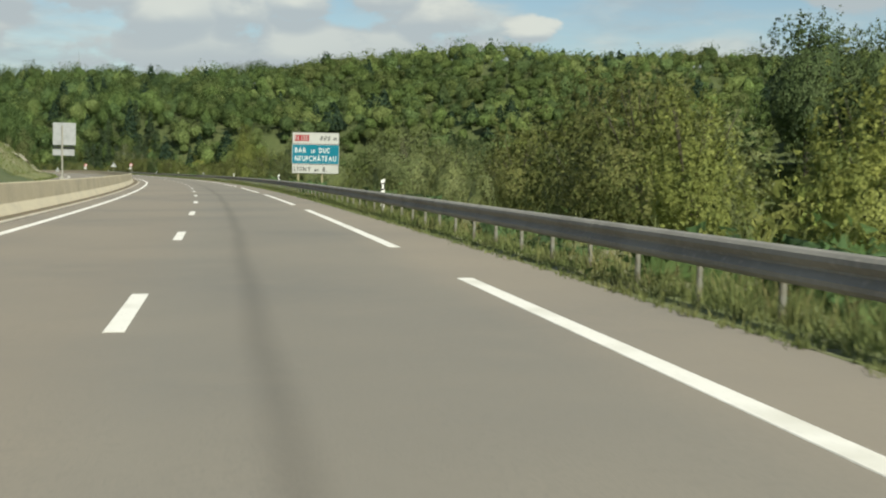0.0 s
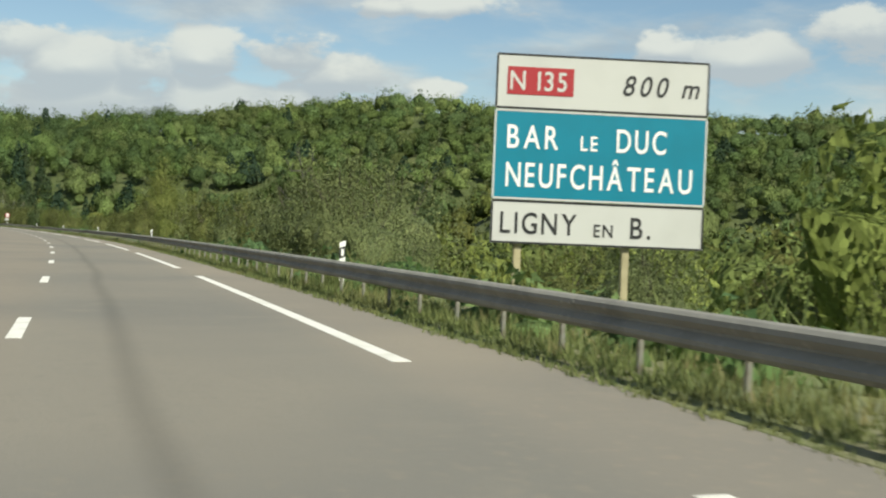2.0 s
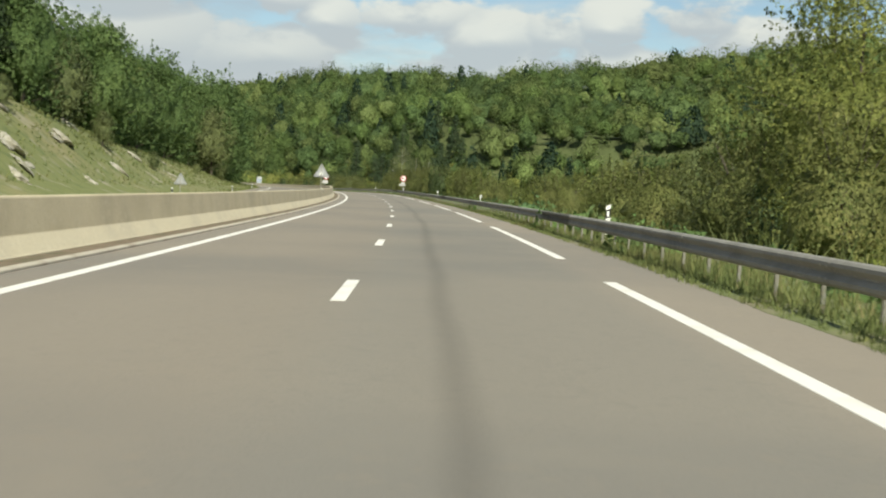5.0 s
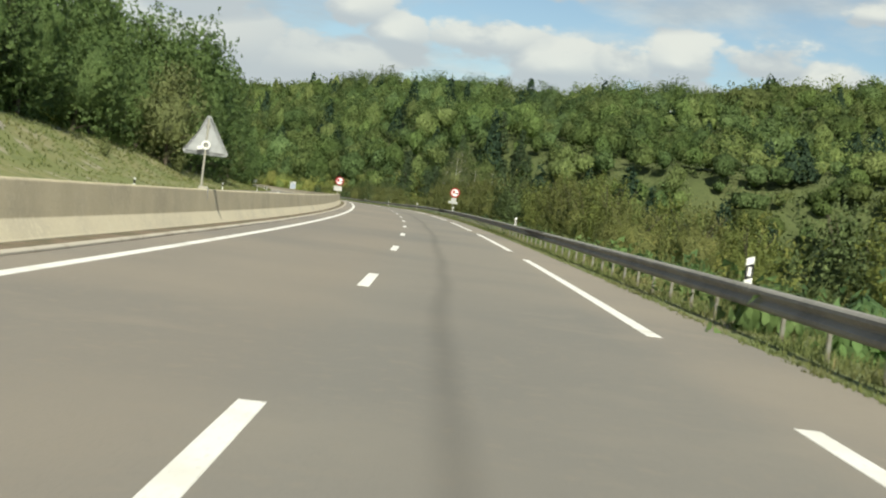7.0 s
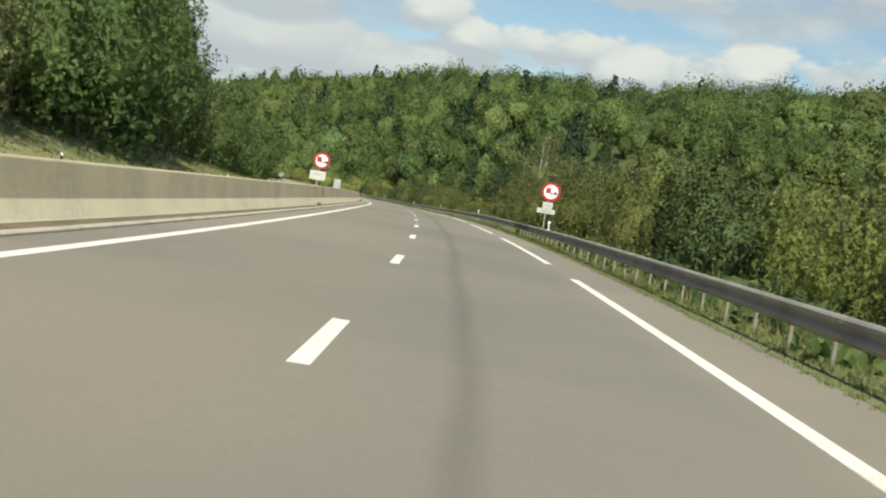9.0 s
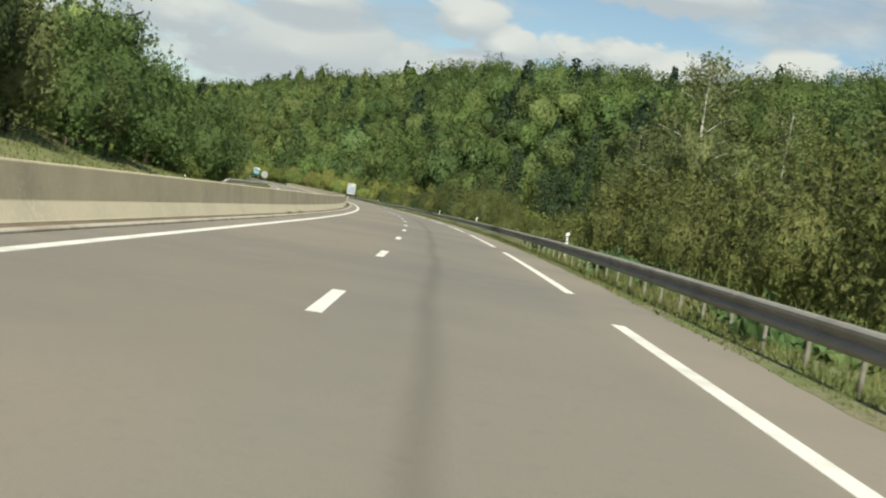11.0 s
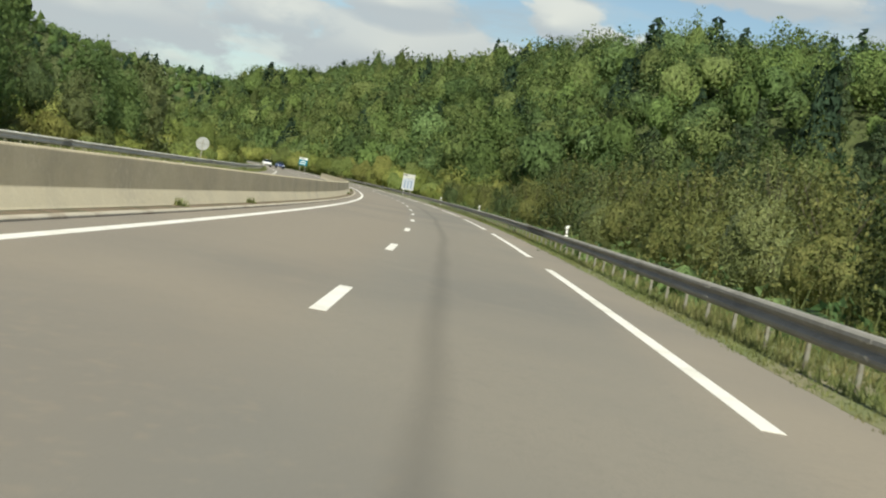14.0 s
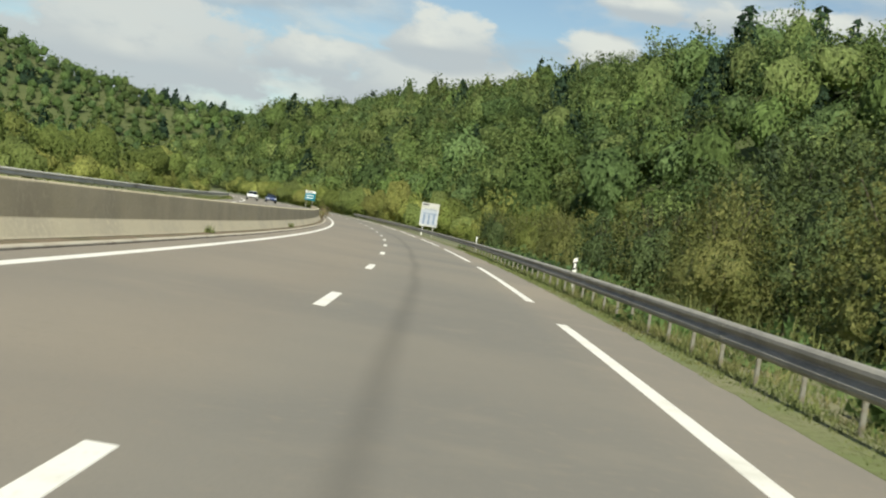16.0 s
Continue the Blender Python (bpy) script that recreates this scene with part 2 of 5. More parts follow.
oil_trail(ASPHALT)
PAINT = material("road_paint", (0.72, 0.70, 0.65), 0.7, vary=[(1.5, (0.60, 0.58, 0.52), 0.5, 0.7, EVEN), (30, (0.42, 0.40, 0.36), 0.6, 0.78, EVEN)], bump=0.1, bump_scale=120)
CONCRETE = material("concrete", (0.57, 0.505, 0.365), 0.9, vary=[(0.5, (0.49, 0.435, 0.325), 0.45, 0.65, EVEN), (8, (0.60, 0.54, 0.40), 0.5, 0.7, EVEN), (40, (0.33, 0.30, 0.24), 0.58, 0.75, EVEN)], bump=0.2, bump_scale=60)


def shade_upper(mat):
    """Greys the barrier's upper face in colour for its shade; the foot stays beige."""
    nt = mat.node_tree
    N, L = nt.nodes.new, nt.links.new
    p = nt.nodes["Principled BSDF"]
    old = p.inputs["Base Color"].links[0].from_socket
    a = N("ShaderNodeAttribute")
    a.attribute_name = "rise"
    r = N("ShaderNodeMapRange")
    r.inputs[1].default_value, r.inputs[2].default_value = 0.325, 0.36
    L(a.outputs["Fac"], r.inputs[0])
    co = N("ShaderNodeTexCoord")
    n = N("ShaderNodeTexNoise")
    n.inputs["Scale"].default_value, n.inputs["Detail"].default_value = 0.8, 6
    L(co.outputs["Object"], n.inputs[0])
    tone = N("ShaderNodeValToRGB")
    tone.color_ramp.elements[0].position, tone.color_ramp.elements[1].position = 0.3, 0.7
    tone.color_ramp.elements[0].color, tone.color_ramp.elements[1].color = (0.76, 0.735, 0.69, 1), (0.92, 0.90, 0.86, 1)
    L(n.outputs[0], tone.inputs[0])
    mx = N("ShaderNodeMix")
    mx.data_type, mx.blend_type = "RGBA", "MULTIPLY"
    L(r.outputs[0], mx.inputs["Factor"]), L(old, mx.inputs["A"]), L(tone.outputs[0], mx.inputs["B"])
    L(mx.outputs["Result"], p.inputs["Base Color"])


shade_upper(CONCRETE)
KERB = material("kerb_concrete", (0.42, 0.38, 0.31), 0.9, vary=[(1.3, (0.30, 0.26, 0.20), 0.5, 0.68, EVEN), (20, (0.5, 0.46, 0.38), 0.55, 0.75, EVEN)], bump=0.3, bump_scale=40)
# dirt brown that also carries the gutter's shadow in its colour
DIRT_SHADE = material("dirt_shade", (0.16, 0.12, 0.08), 0.95, vary=[(2, (0.1, 0.09, 0.05), 0.45, 0.6, EVEN)], bump=0.4, bump_scale=30)
STEEL = material("weathered_steel", (0.285, 0.275, 0.25), 0.85, 0.0, vary=[(1.1, (0.225, 0.217, 0.198), 0.42, 0.65, EVEN), (14, (0.34, 0.32, 0.285), 0.55, 0.75, EVEN)], bump=0.05, bump_scale=30, spec=0.12)
# lighter copy of the rail steel, its sunlit look put into the colour
LIT_STEEL = material("lit_steel", (0.52, 0.51, 0.46), 0.8, 0.0, vary=[(1.1, (0.44, 0.43, 0.38), 0.42, 0.65, EVEN)], spec=0.15)
POST = material("weathered_post", (0.35, 0.34, 0.29), 0.7, 0.2, vary=[(6, (0.4, 0.38, 0.32), 0.5, 0.7, EVEN)])
RAIL_POST = material("dull_zinc_post", (0.24, 0.235, 0.20), 0.7, 0.2, vary=[(3, (0.15, 0.14, 0.105), 0.45, 0.62, EVEN), (14, (0.20, 0.17, 0.12), 0.5, 0.66, EVEN)])
SIGN_POST = material("painted_sign_post", (0.40, 0.35, 0.21), 0.7, vary=[(4, (0.33, 0.29, 0.17), 0.45, 0.65, EVEN)])
ALU = material("sign_back_aluminium", (0.45, 0.46, 0.46), 0.45, 0.4, vary=[(5, (0.38, 0.39, 0.39), 0.45, 0.65, EVEN)])
WHITE = material("sign_white", (0.80, 0.80, 0.77), 0.4, vary=[(2, (0.74, 0.74, 0.70), 0.5, 0.7, EVEN)])
BLACK = material("sign_black", (0.02, 0.02, 0.02), 0.5)
RED = material("sign_red", (0.34, 0.022, 0.028), 0.45)
GREEN = material("sign_green", (0.0, 0.180, 0.265), 0.45, vary=[(2, (0.0, 0.165, 0.24), 0.45, 0.65, EVEN)])
PLASTIC = material("white_plastic", (0.78, 0.78, 0.74), 0.5)
EARTH = material("forest_floor", (0.075, 0.095, 0.03), 0.95, vary=[(0.03, (0.10, 0.115, 0.04), 0.45, 0.65, EVEN), (1.2, (0.05, 0.065, 0.02), 0.45, 0.7, EVEN)], bump=0.6, bump_scale=3)
BANK_GRASS = material("bank_turf", (0.150, 0.165, 0.055), 0.95, vary=[(0.11, (0.205, 0.190, 0.085), 0.45, 0.62, EVEN), (1.2, (0.10, 0.125, 0.04), 0.48, 0.7, EVEN), (0.5, (0.27, 0.245, 0.17), 0.57, 0.70, EVEN)], bump=0.6, bump_scale=3)
VERGE = material("verge_grass_soil", (0.135, 0.160, 0.058), 0.95, vary=[(0.4, (0.20, 0.18, 0.11), 0.45, 0.65, EVEN), (9, (0.10, 0.11, 0.04), 0.5, 0.7, EVEN)], bump=0.8, bump_scale=14)
GRASS = material("grass_blades", (0.165, 0.198, 0.072), 0.8, island=0.35, vary=[(0.35, (0.17, 0.175, 0.07), 0.45, 0.65, EVEN)], spec=0.2, through_leaf=0.3)
STRAW = material("dry_grass", (0.24, 0.22, 0.10), 0.8, island=0.25, spec=0.2, through_leaf=0.3)
BARK = material("bark", (0.09, 0.075, 0.055), 0.95, vary=[(7, (0.14, 0.12, 0.09), 0.5, 0.7, (1, 1, 0.3))], bump=0.6, bump_scale=20)
BIRCH = material("birch_bark", (0.55, 0.53, 0.48), 0.85, vary=[(5, (0.08, 0.07, 0.06), 0.58, 0.64, (1, 1, 2.5))])
LEAF = material("leaves", (0.240, 0.250, 0.088), 0.65, island=0.15, per_object=0.15, vary=[(0.35, (0.175, 0.205, 0.06), 0.45, 0.65, EVEN), (11.0, (0.11, 0.14, 0.04), 0.5, 0.62, EVEN)], spec=0.25, through_leaf=0.5, leaf_cells=32.0, leaf_gap=0.66, leaf_tone=0.22, leaf_turn=0.55)
LEAF_BRIGHT = material("bright_leaves", (0.300, 0.335, 0.098), 0.65, island=0.15, per_object=0.15, vary=[(0.5, (0.19, 0.225, 0.058), 0.45, 0.65, EVEN), (11.0, (0.15, 0.175, 0.045), 0.5, 0.62, EVEN)], spec=0.25, through_leaf=0.5, leaf_cells=32.0, leaf_gap=0.66, leaf_tone=0.22, leaf_turn=0.55)
LEAF_FRESH = material("fresh_leaves", (0.175, 0.262, 0.088), 0.65, island=0.15, per_object=0.12, vary=[(0.35, (0.14, 0.215, 0.07), 0.45, 0.65, EVEN), (11.0, (0.10, 0.15, 0.05), 0.5, 0.62, EVEN)], spec=0.3, through_leaf=0.5, leaf_cells=24.0, leaf_gap=0.66, leaf_tone=0.22, leaf_turn=0.55)
LEAF_GREY = material("silvery_leaves", (0.200, 0.238, 0.092), 0.6, island=0.18, per_object=0.15, vary=[(0.6, (0.145, 0.172, 0.060), 0.42, 0.6, EVEN), (11.0, (0.13, 0.15, 0.06), 0.5, 0.62, EVEN)], spec=0.35, through_leaf=0.35, leaf_cells=32.0, leaf_gap=0.66, leaf_tone=0.22, leaf_turn=0.55)
LEAF_DARK = material("dark_leaves", (0.088, 0.124, 0.044), 0.65, island=0.15, per_object=0.15, vary=[(11.0, (0.06, 0.085, 0.03), 0.5, 0.62, EVEN)], spec=0.25, through_leaf=0.3, leaf_cells=14.0, leaf_gap=0.68, leaf_turn=0.6)
NEEDLES = material("dark_needles", (0.058, 0.088, 0.038), 0.65, island=0.15, per_object=0.15, vary=[(11.0, (0.035, 0.055, 0.024), 0.5, 0.62, EVEN)], spec=0.25, through_leaf=0.3, leaf_cells=6.0)
# noise mottling puts the light and dark among the branches into the leaf colour
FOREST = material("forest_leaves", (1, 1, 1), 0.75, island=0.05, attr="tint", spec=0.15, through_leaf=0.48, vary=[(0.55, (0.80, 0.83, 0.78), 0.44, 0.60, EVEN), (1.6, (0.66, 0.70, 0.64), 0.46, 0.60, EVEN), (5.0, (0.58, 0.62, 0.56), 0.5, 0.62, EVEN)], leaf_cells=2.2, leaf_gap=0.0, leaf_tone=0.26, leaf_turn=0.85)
BUSHES = material("bush_leaves", (1, 1, 1), 0.75, island=0.08, attr="tint", spec=0.15, through_leaf=0.48, vary=[(1.1, (0.82, 0.85, 0.8), 0.42, 0.62, EVEN), (5.0, (0.66, 0.70, 0.64), 0.5, 0.65, EVEN)], leaf_cells=10.0, leaf_gap=0.70, leaf_tone=0.22, leaf_turn=0.6)
ROCK = material("limestone", (0.36, 0.335, 0.28), 0.95, vary=[(1.5, (0.26, 0.24, 0.18), 0.45, 0.6, EVEN), (6, (0.20, 0.21, 0.11), 0.56, 0.68, EVEN)], bump=0.8, bump_scale=6, bump_deep=0.08)
DEAD = material("dead_wood", (0.075, 0.066, 0.056), 0.9, vary=[(4, (0.12, 0.11, 0.095), 0.45, 0.65, EVEN)], bump=0.3, bump_scale=20)
PANEL = material("sign_panel", (0.52, 0.52, 0.49), 0.45, vary=[(0.8, (0.47, 0.47, 0.44), 0.45, 0.65, EVEN)])
PALE_BLUE = material("sign_pale_blue", (0.42, 0.455, 0.51), 0.5, vary=[(2, (0.33, 0.38, 0.46), 0.45, 0.65, EVEN)])
DRY_LEAF = material("dry_leaves", (0.25, 0.20, 0.11), 0.7, island=0.2, vary=[(3, (0.17, 0.17, 0.06), 0.45, 0.6, EVEN)], spec=0.2, through_leaf=0.3, leaf_cells=16.0)
SLATE = material("sign_slate", (0.20, 0.25, 0.35), 0.5, vary=[(2, (0.18, 0.23, 0.32), 0.45, 0.65, EVEN)])

# ---- the road's line ----
KNOTS = np.arange(-20, 781, 40)
BENDS = np.array([-2.61, 5.15, 6.2, 4.81, 7.73, 5.67, 4.88, 7.2, 9.37, 4.17, 5.56, 9.9, 6.51, 9.83, 9.83, 9.83, 9.83, 9.83, 9.83, 9.83, 9.83]) * 1e-4
SLOPE_KNOTS = np.arange(-20, 781, 80)
GRADES = np.array([-0.187, -0.082, -0.209, -0.228, 0.177, -0.682, -0.574, -0.381, 0.126, 0.126, 0.126]) * 0.01
BANKS = np.array([-1.399, -1.785, -1.239, -0.769, -0.207, -0.095, 1.348, 1.579, 2.096, 1.731, 1.558]) * 0.01
LINE_S = np.arange(-400.0, 2401.0)


def lay_line():
    bend = np.interp(LINE_S, KNOTS, BENDS)
    bend[LINE_S > 620] = 11.5e-4
    bend[LINE_S > 800] = 0.0
    bend[LINE_S < -20] = 0.0
    start = 400
    turn = np.concatenate([[0], np.cumsum((bend[1:] + bend[:-1]) / 2)])
    turn -= turn[start]
    half = (turn[1:] + turn[:-1]) / 2
    x, y = np.concatenate([[0], np.cumsum(-np.sin(half))]), np.concatenate([[0], np.cumsum(np.cos(half))])
    grade = np.interp(LINE_S, SLOPE_KNOTS, GRADES)
    z = np.concatenate([[0], np.cumsum((grade[1:] + grade[:-1]) / 2)])
    return turn, x - x[start], y - y[start], z - z[start], np.interp(LINE_S, SLOPE_KNOTS, BANKS)


TURN, LINE_X, LINE_Y, LINE_Z, LINE_BANK = lay_line()


def on_road(s, d, up=0.0):
    """World places at s metres along the road's dashed middle line, d metres to its right, up metres above the paving."""
    s, d, up = np.broadcast_arrays(np.asarray(s, float), np.asarray(d, float), np.asarray(up, float))
    turn, bank = np.interp(s, LINE_S, TURN), np.interp(s, LINE_S, LINE_BANK)
    x = np.interp(s, LINE_S, LINE_X) + np.cos(turn) * d
    y = np.interp(s, LINE_S, LINE_Y) + np.sin(turn) * d
    z = np.interp(s, LINE_S, LINE_Z) - bank * np.clip(d, -16, 7) + up
    return np.stack([x, y, z], -1)


def heading(s):
    return math.degrees(float(np.interp(s, LINE_S, TURN)))


def place(s, d, up=0.0, turn=0.0):
    """A pose on the road's plan, its y axis along the road."""
    x, y, z = on_road(s, d, up)
    return pose(x, y, z, 0, 0, heading(s) + turn)


def mesh_of(name, verts, faces, mat, smooth=False):
    me = bpy.data.meshes.new(name)
    me.from_pydata([tuple(v) for v in verts], [], faces)
    me.materials.append(mat)
    if smooth:
        me.polygons.foreach_set("use_smooth", [True] * len(me.polygons))
    me.update()
    return me


def tris_of(quads):
    """One triangle, of the same area, for each four-cornered leaf of an array (n, 4, 3)."""
    return np.stack([quads[:, 0], quads[:, 1] * 1.6 - quads[:, 3] * 0.6, quads[:, 2]], 1)


def leaf_mesh(name, tris, mat, tint=None, soft=None):
    """A mesh of loose triangles from an array (n, 3, 3). soft: rounded shading ways, one a leaf or one a corner."""
    n = len(tris)
    me = bpy.data.meshes.new(name)
    me.vertices.add(n * 3)
    me.vertices.foreach_set("co", np.ascontiguousarray(tris, np.float32).ravel())
    me.loops.add(n * 3)
    me.loops.foreach_set("vertex_index", np.arange(n * 3, dtype=np.int32))
    me.polygons.add(n)
    me.polygons.foreach_set("loop_start", np.arange(0, n * 3, 3, dtype=np.int32))
    me.polygons.foreach_set("loop_total", np.full(n, 3, np.int32))
    me.materials.append(mat)
    me.update(calc_edges=True)
    if soft is not None:
        soft = soft if soft.ndim == 3 else np.repeat(soft[:, None], 3, 1)
        layer = me.attributes.new("custom_normal", "FLOAT_VECTOR", "POINT")
        soft = soft / (np.linalg.norm(soft, axis=-1)[..., None] + 1e-9)
        layer.data.foreach_set("vector", np.ascontiguousarray(soft, np.float32).ravel())
    if tint is not None:
        layer = me.color_attributes.new("tint", "FLOAT_COLOR", "POINT")
        rgba = np.ones((n, 3, 4), np.float32)
        rgba[:, :, :3] = tint[:, None, :]
        layer.data.foreach_set("color", rgba.ravel())
    return me


def part(name, data, parent, label="", m=None):
    ob = new(name, data)
    ob.parent = parent
    if m is not None:
        ob.matrix_local = m
    if label:
        ob["label"] = label
    return ob


def from_bm(name, bm, mat, smooth=False):
    me = bpy.data.meshes.new(name)
    bm.to_mesh(me)
    bm.free()
    me.materials.append(mat)
    if smooth:
        me.polygons.foreach_set("use_smooth", [True] * len(me.polygons))
    return me


def sweep(name, outline, s_list, mat, closed=True, wobble=0.0, seed=1, drift=None, lift=None):
    """A cross-section outline of (d, up) points drawn along the road."""
    rng = np.random.default_rng(seed)
    s_list, outline = np.asarray(s_list, float), np.asarray(outline, float)
    n, k = len(s_list), len(outline)
    d = np.repeat(outline[None, :, 0], n, 0)
    if drift is not None:
        d = d + np.interp(s_list, DRIFT_S, drift)[:, None]
    if wobble:
        d = d + np.convolve(rng.normal(0, 1, n + 4), np.ones(5) / 5, "valid")[:, None] * wobble
    up = outline[None, :, 1] if lift is None else outline[None, :, 1] + np.asarray(lift)[:, None]
    pts = on_road(s_list[:, None], d, up).reshape(-1, 3)
    faces = []
    for i in range(n - 1):
        for j in range(k if closed else k - 1):
            a, b = i * k + j, i * k + (j + 1) % k
            faces.append((a, a + k, b + k, b))
    if closed:
        faces += [tuple(range(k)), tuple(range((n - 1) * k, n * k))[::-1]]
    return mesh_of(name, pts, faces, mat)


def box_bm(size, centre=(0, 0, 0), bevel=0.0):
    bm = bmesh.new()
    bmesh.ops.create_cube(bm, size=1.0, matrix=Matrix.Translation(centre) @ Matrix.Diagonal((*size, 1)))
    if bevel:
        bmesh.ops.bevel(bm, geom=bm.edges[:], offset=bevel, segments=2, affect="EDGES")
    return bm


def tube(points, radii, sides=7):
    """Vertices and faces of a tapered tube along points."""
    verts, faces = [], []
    for i, (p, r) in enumerate(zip(points, radii)):
        a = Vector(points[max(i - 1, 0)])
        b = Vector(points[min(i + 1, len(points) - 1)])
        way = (b - a).normalized()
        side = way.orthogonal().normalized()
        other = way.cross(side)
        for j in range(sides):
            t = j * 2 * math.pi / sides
            verts.append(tuple(Vector(p) + (side * math.cos(t) + other * math.sin(t)) * r))
    for i in range(len(points) - 1):
        for j in range(sides):
            a, b = i * sides + j, i * sides + (j + 1) % sides
            faces.append((a, b, b + sides, a + sides))
    faces.append(tuple(range(sides))[::-1])
    faces.append(tuple(range((len(points) - 1) * sides, len(points) * sides)))
    return verts, faces


# ---- land ----
def smooth(x, lo, hi):
    t = np.clip((x - lo) / (hi - lo), 0, 1)
    return t * t * (3 - 2 * t)


def crest(s):
    return np.interp(s, [-400, 400, 500, 600, 650, 780, 960, 2400], [520, 520, 470, 370, 280, 190, 150, 150])


def foot(s):
    return np.interp(s, [-400, 400, 500, 560, 600, 640, 680, 800, 2400], [330, 300, 220, 120, 70, 42, 30, 22, 16])


def rolling(x, y):
    return np.sin(x * 0.021 + 1.3) * np.cos(y * 0.017) * 3 + np.sin(x * 0.006 + y * 0.009) * 5 + np.sin(x * 0.043 - y * 0.051) * 1.2


RIDGE_A, RIDGE_B = np.array((-800.0, 1050.0)), np.array((-430.0, 1310.0))


def far_ridge(x, y):
    way = RIDGE_B - RIDGE_A
    u = ((x - RIDGE_A[0]) * way[0] + (y - RIDGE_A[1]) * way[1]) / (way @ way)
    v = ((x - RIDGE_A[0]) * -way[1] + (y - RIDGE_A[1]) * way[0]) / math.sqrt(way @ way)
    return np.interp(u, [-0.9, 0.0, 0.35, 0.5, 0.7, 1.0, 1.6], [112.0, 108.0, 86.0, 66.0, 54.0, 44.0, 20.0]) * np.exp(-(v / 130) ** 2)


SWELLS = ((155, 760, 68, 130, 16.0), (290, 690, 80, 120, 4.0), (-88, 728, 45, 60, 6.0), (-30, 815, 45, 60, -4.0), (-388, 1110, 42, 50, 12.0), (-430, 1160, 50, 60, 6.0),
          (-640, 1165, 50, 60, 8.0), (100, 168, 30, 36, 9.0), (102, 335, 30, 34, 22.0))


def swell(x, y):
    """Broad knolls and dips of the hills: middle, half widths and height of each."""
    return sum(h * np.exp(-((x - mx) / rx) ** 2 - ((y - my) / ry) ** 2) for mx, my, rx, ry, h in SWELLS)


def land(s, d):
    """Height of the ground above the road's level at s, d."""
    s, d = np.broadcast_arrays(np.asarray(s, float), np.asarray(d, float))
    xyz = on_road(s, d)
    x, y = xyz[..., 0], xyz[..., 1]
    drop = np.interp(s, [-400, 380, 520, 640, 2400], [8.0, 8.0, 6.0, 1.0, 0.0])
    top = drop + np.interp(s, [400, 560, 640, 720, 800, 2400], [62, 60, 57, 57, 54, 54]) + rolling(x, y)
    low = np.interp(s, [400, 560, 640, 680, 800, 2400], [0.40, 0.45, 0.52, 0.60, 0.60, 0.5])
    rise = low * smooth(d, foot(s), foot(s) + 62) + (1 - low) * smooth(d, foot(s) + 55, np.maximum(crest(s), foot(s) + 100))
    right = -0.03 - drop * smooth(d, 6.6, 26) + top * rise
    bank = np.interp(s, [-400, 150, 180, 232, 270, 310, 340, 425, 450, 2400], [2.0, 4.0, 6.6, 6.4, 4.2, 3.3, 2.8, 2.2, 0.8, 0.6])
    wild = np.interp(s, [-400, 150, 430, 520, 2400], [30.0, 48.0, 44.0, 14.0, 14.0])
    left = -0.05 + bank * smooth(-d, 16.4, 27) + (wild + rolling(x, y)) * smooth(-d, 24, 170)
    h = np.where(d > 0, right, left)
    h = np.where((d > -15.6) & (d < 5.3), -0.22, h)
    h = np.where(s > 850, np.maximum(h, far_ridge(x, y)), h)
    return h + swell(x, y) * smooth(np.abs(d), 25, 70)


def on_land(s, d, up=0.0):
    return on_road(s, d, land(s, d) + np.asarray(up))


def make_ground():
    d = np.concatenate([-np.geomspace(1500, 60, 26), -np.linspace(54, 16.4, 16), [-15.7, -15.5, -5, 5.2, 5.4], np.linspace(5.8, 30, 22), np.geomspace(33, 1500, 34)])
    s = np.concatenate([np.linspace(-400, -60, 12), np.arange(-40, 700, 5.0), np.geomspace(705, 2400, 50)])
    pts = on_land(s[:, None], d[None, :])
    k = len(d)
    faces = [(i * k + j, i * k + j + 1, (i + 1) * k + j + 1, (i + 1) * k + j) for i in range(len(s) - 1) for j in range(k - 1)]
    me = mesh_of("ground", pts.reshape(-1, 3), faces, EARTH, True)
    me.materials.append(BANK_GRASS)
    on_bank = [int(150 < s[i] < 560 and -42 < d[j] < -15) for i in range(len(s) - 1) for j in range(k - 1)]
    me.polygons.foreach_set("material_index", on_bank)
    ob = new("ground", me)
    tagged(ob, "green wooded valley ground and hillsides", "ground", kind="structure")


make_ground()

# ---- carriageways ----
S_FINE = np.arange(-40, 901, 4.0)
ACROSS = [5.12, 4.2, 3.4, 2.6, 1.8, 1.35, 1.05, 0.75, 0.3, -0.5, -1.5, -2.5, -3.5, -4.4, -5.15]
road_mesh = sweep("road", [(-5.15, -0.30), (5.25, -0.30)] + [(d, 0.0) for d in ACROSS], S_FINE, ASPHALT)
layer = road_mesh.attributes.new("across", "FLOAT", "POINT")
layer.data.foreach_set("value", np.tile(np.array([-5.15, 5.25] + ACROSS, np.float32), len(S_FINE)))
road = new("road", road_mesh)
tagged(road, "worn grey-brown asphalt carriageway with two lanes", "road", kind="structure")
road_far = new("road_opposite", sweep("road_opposite", [(-15.5, -0.30), (-5.45, -0.30), (-5.45, 0.0), (-15.4, 0.0)], S_FINE, ASPHALT))
tagged(road_far, "grey asphalt carriageway behind the concrete barrier", "road", kind="structure")


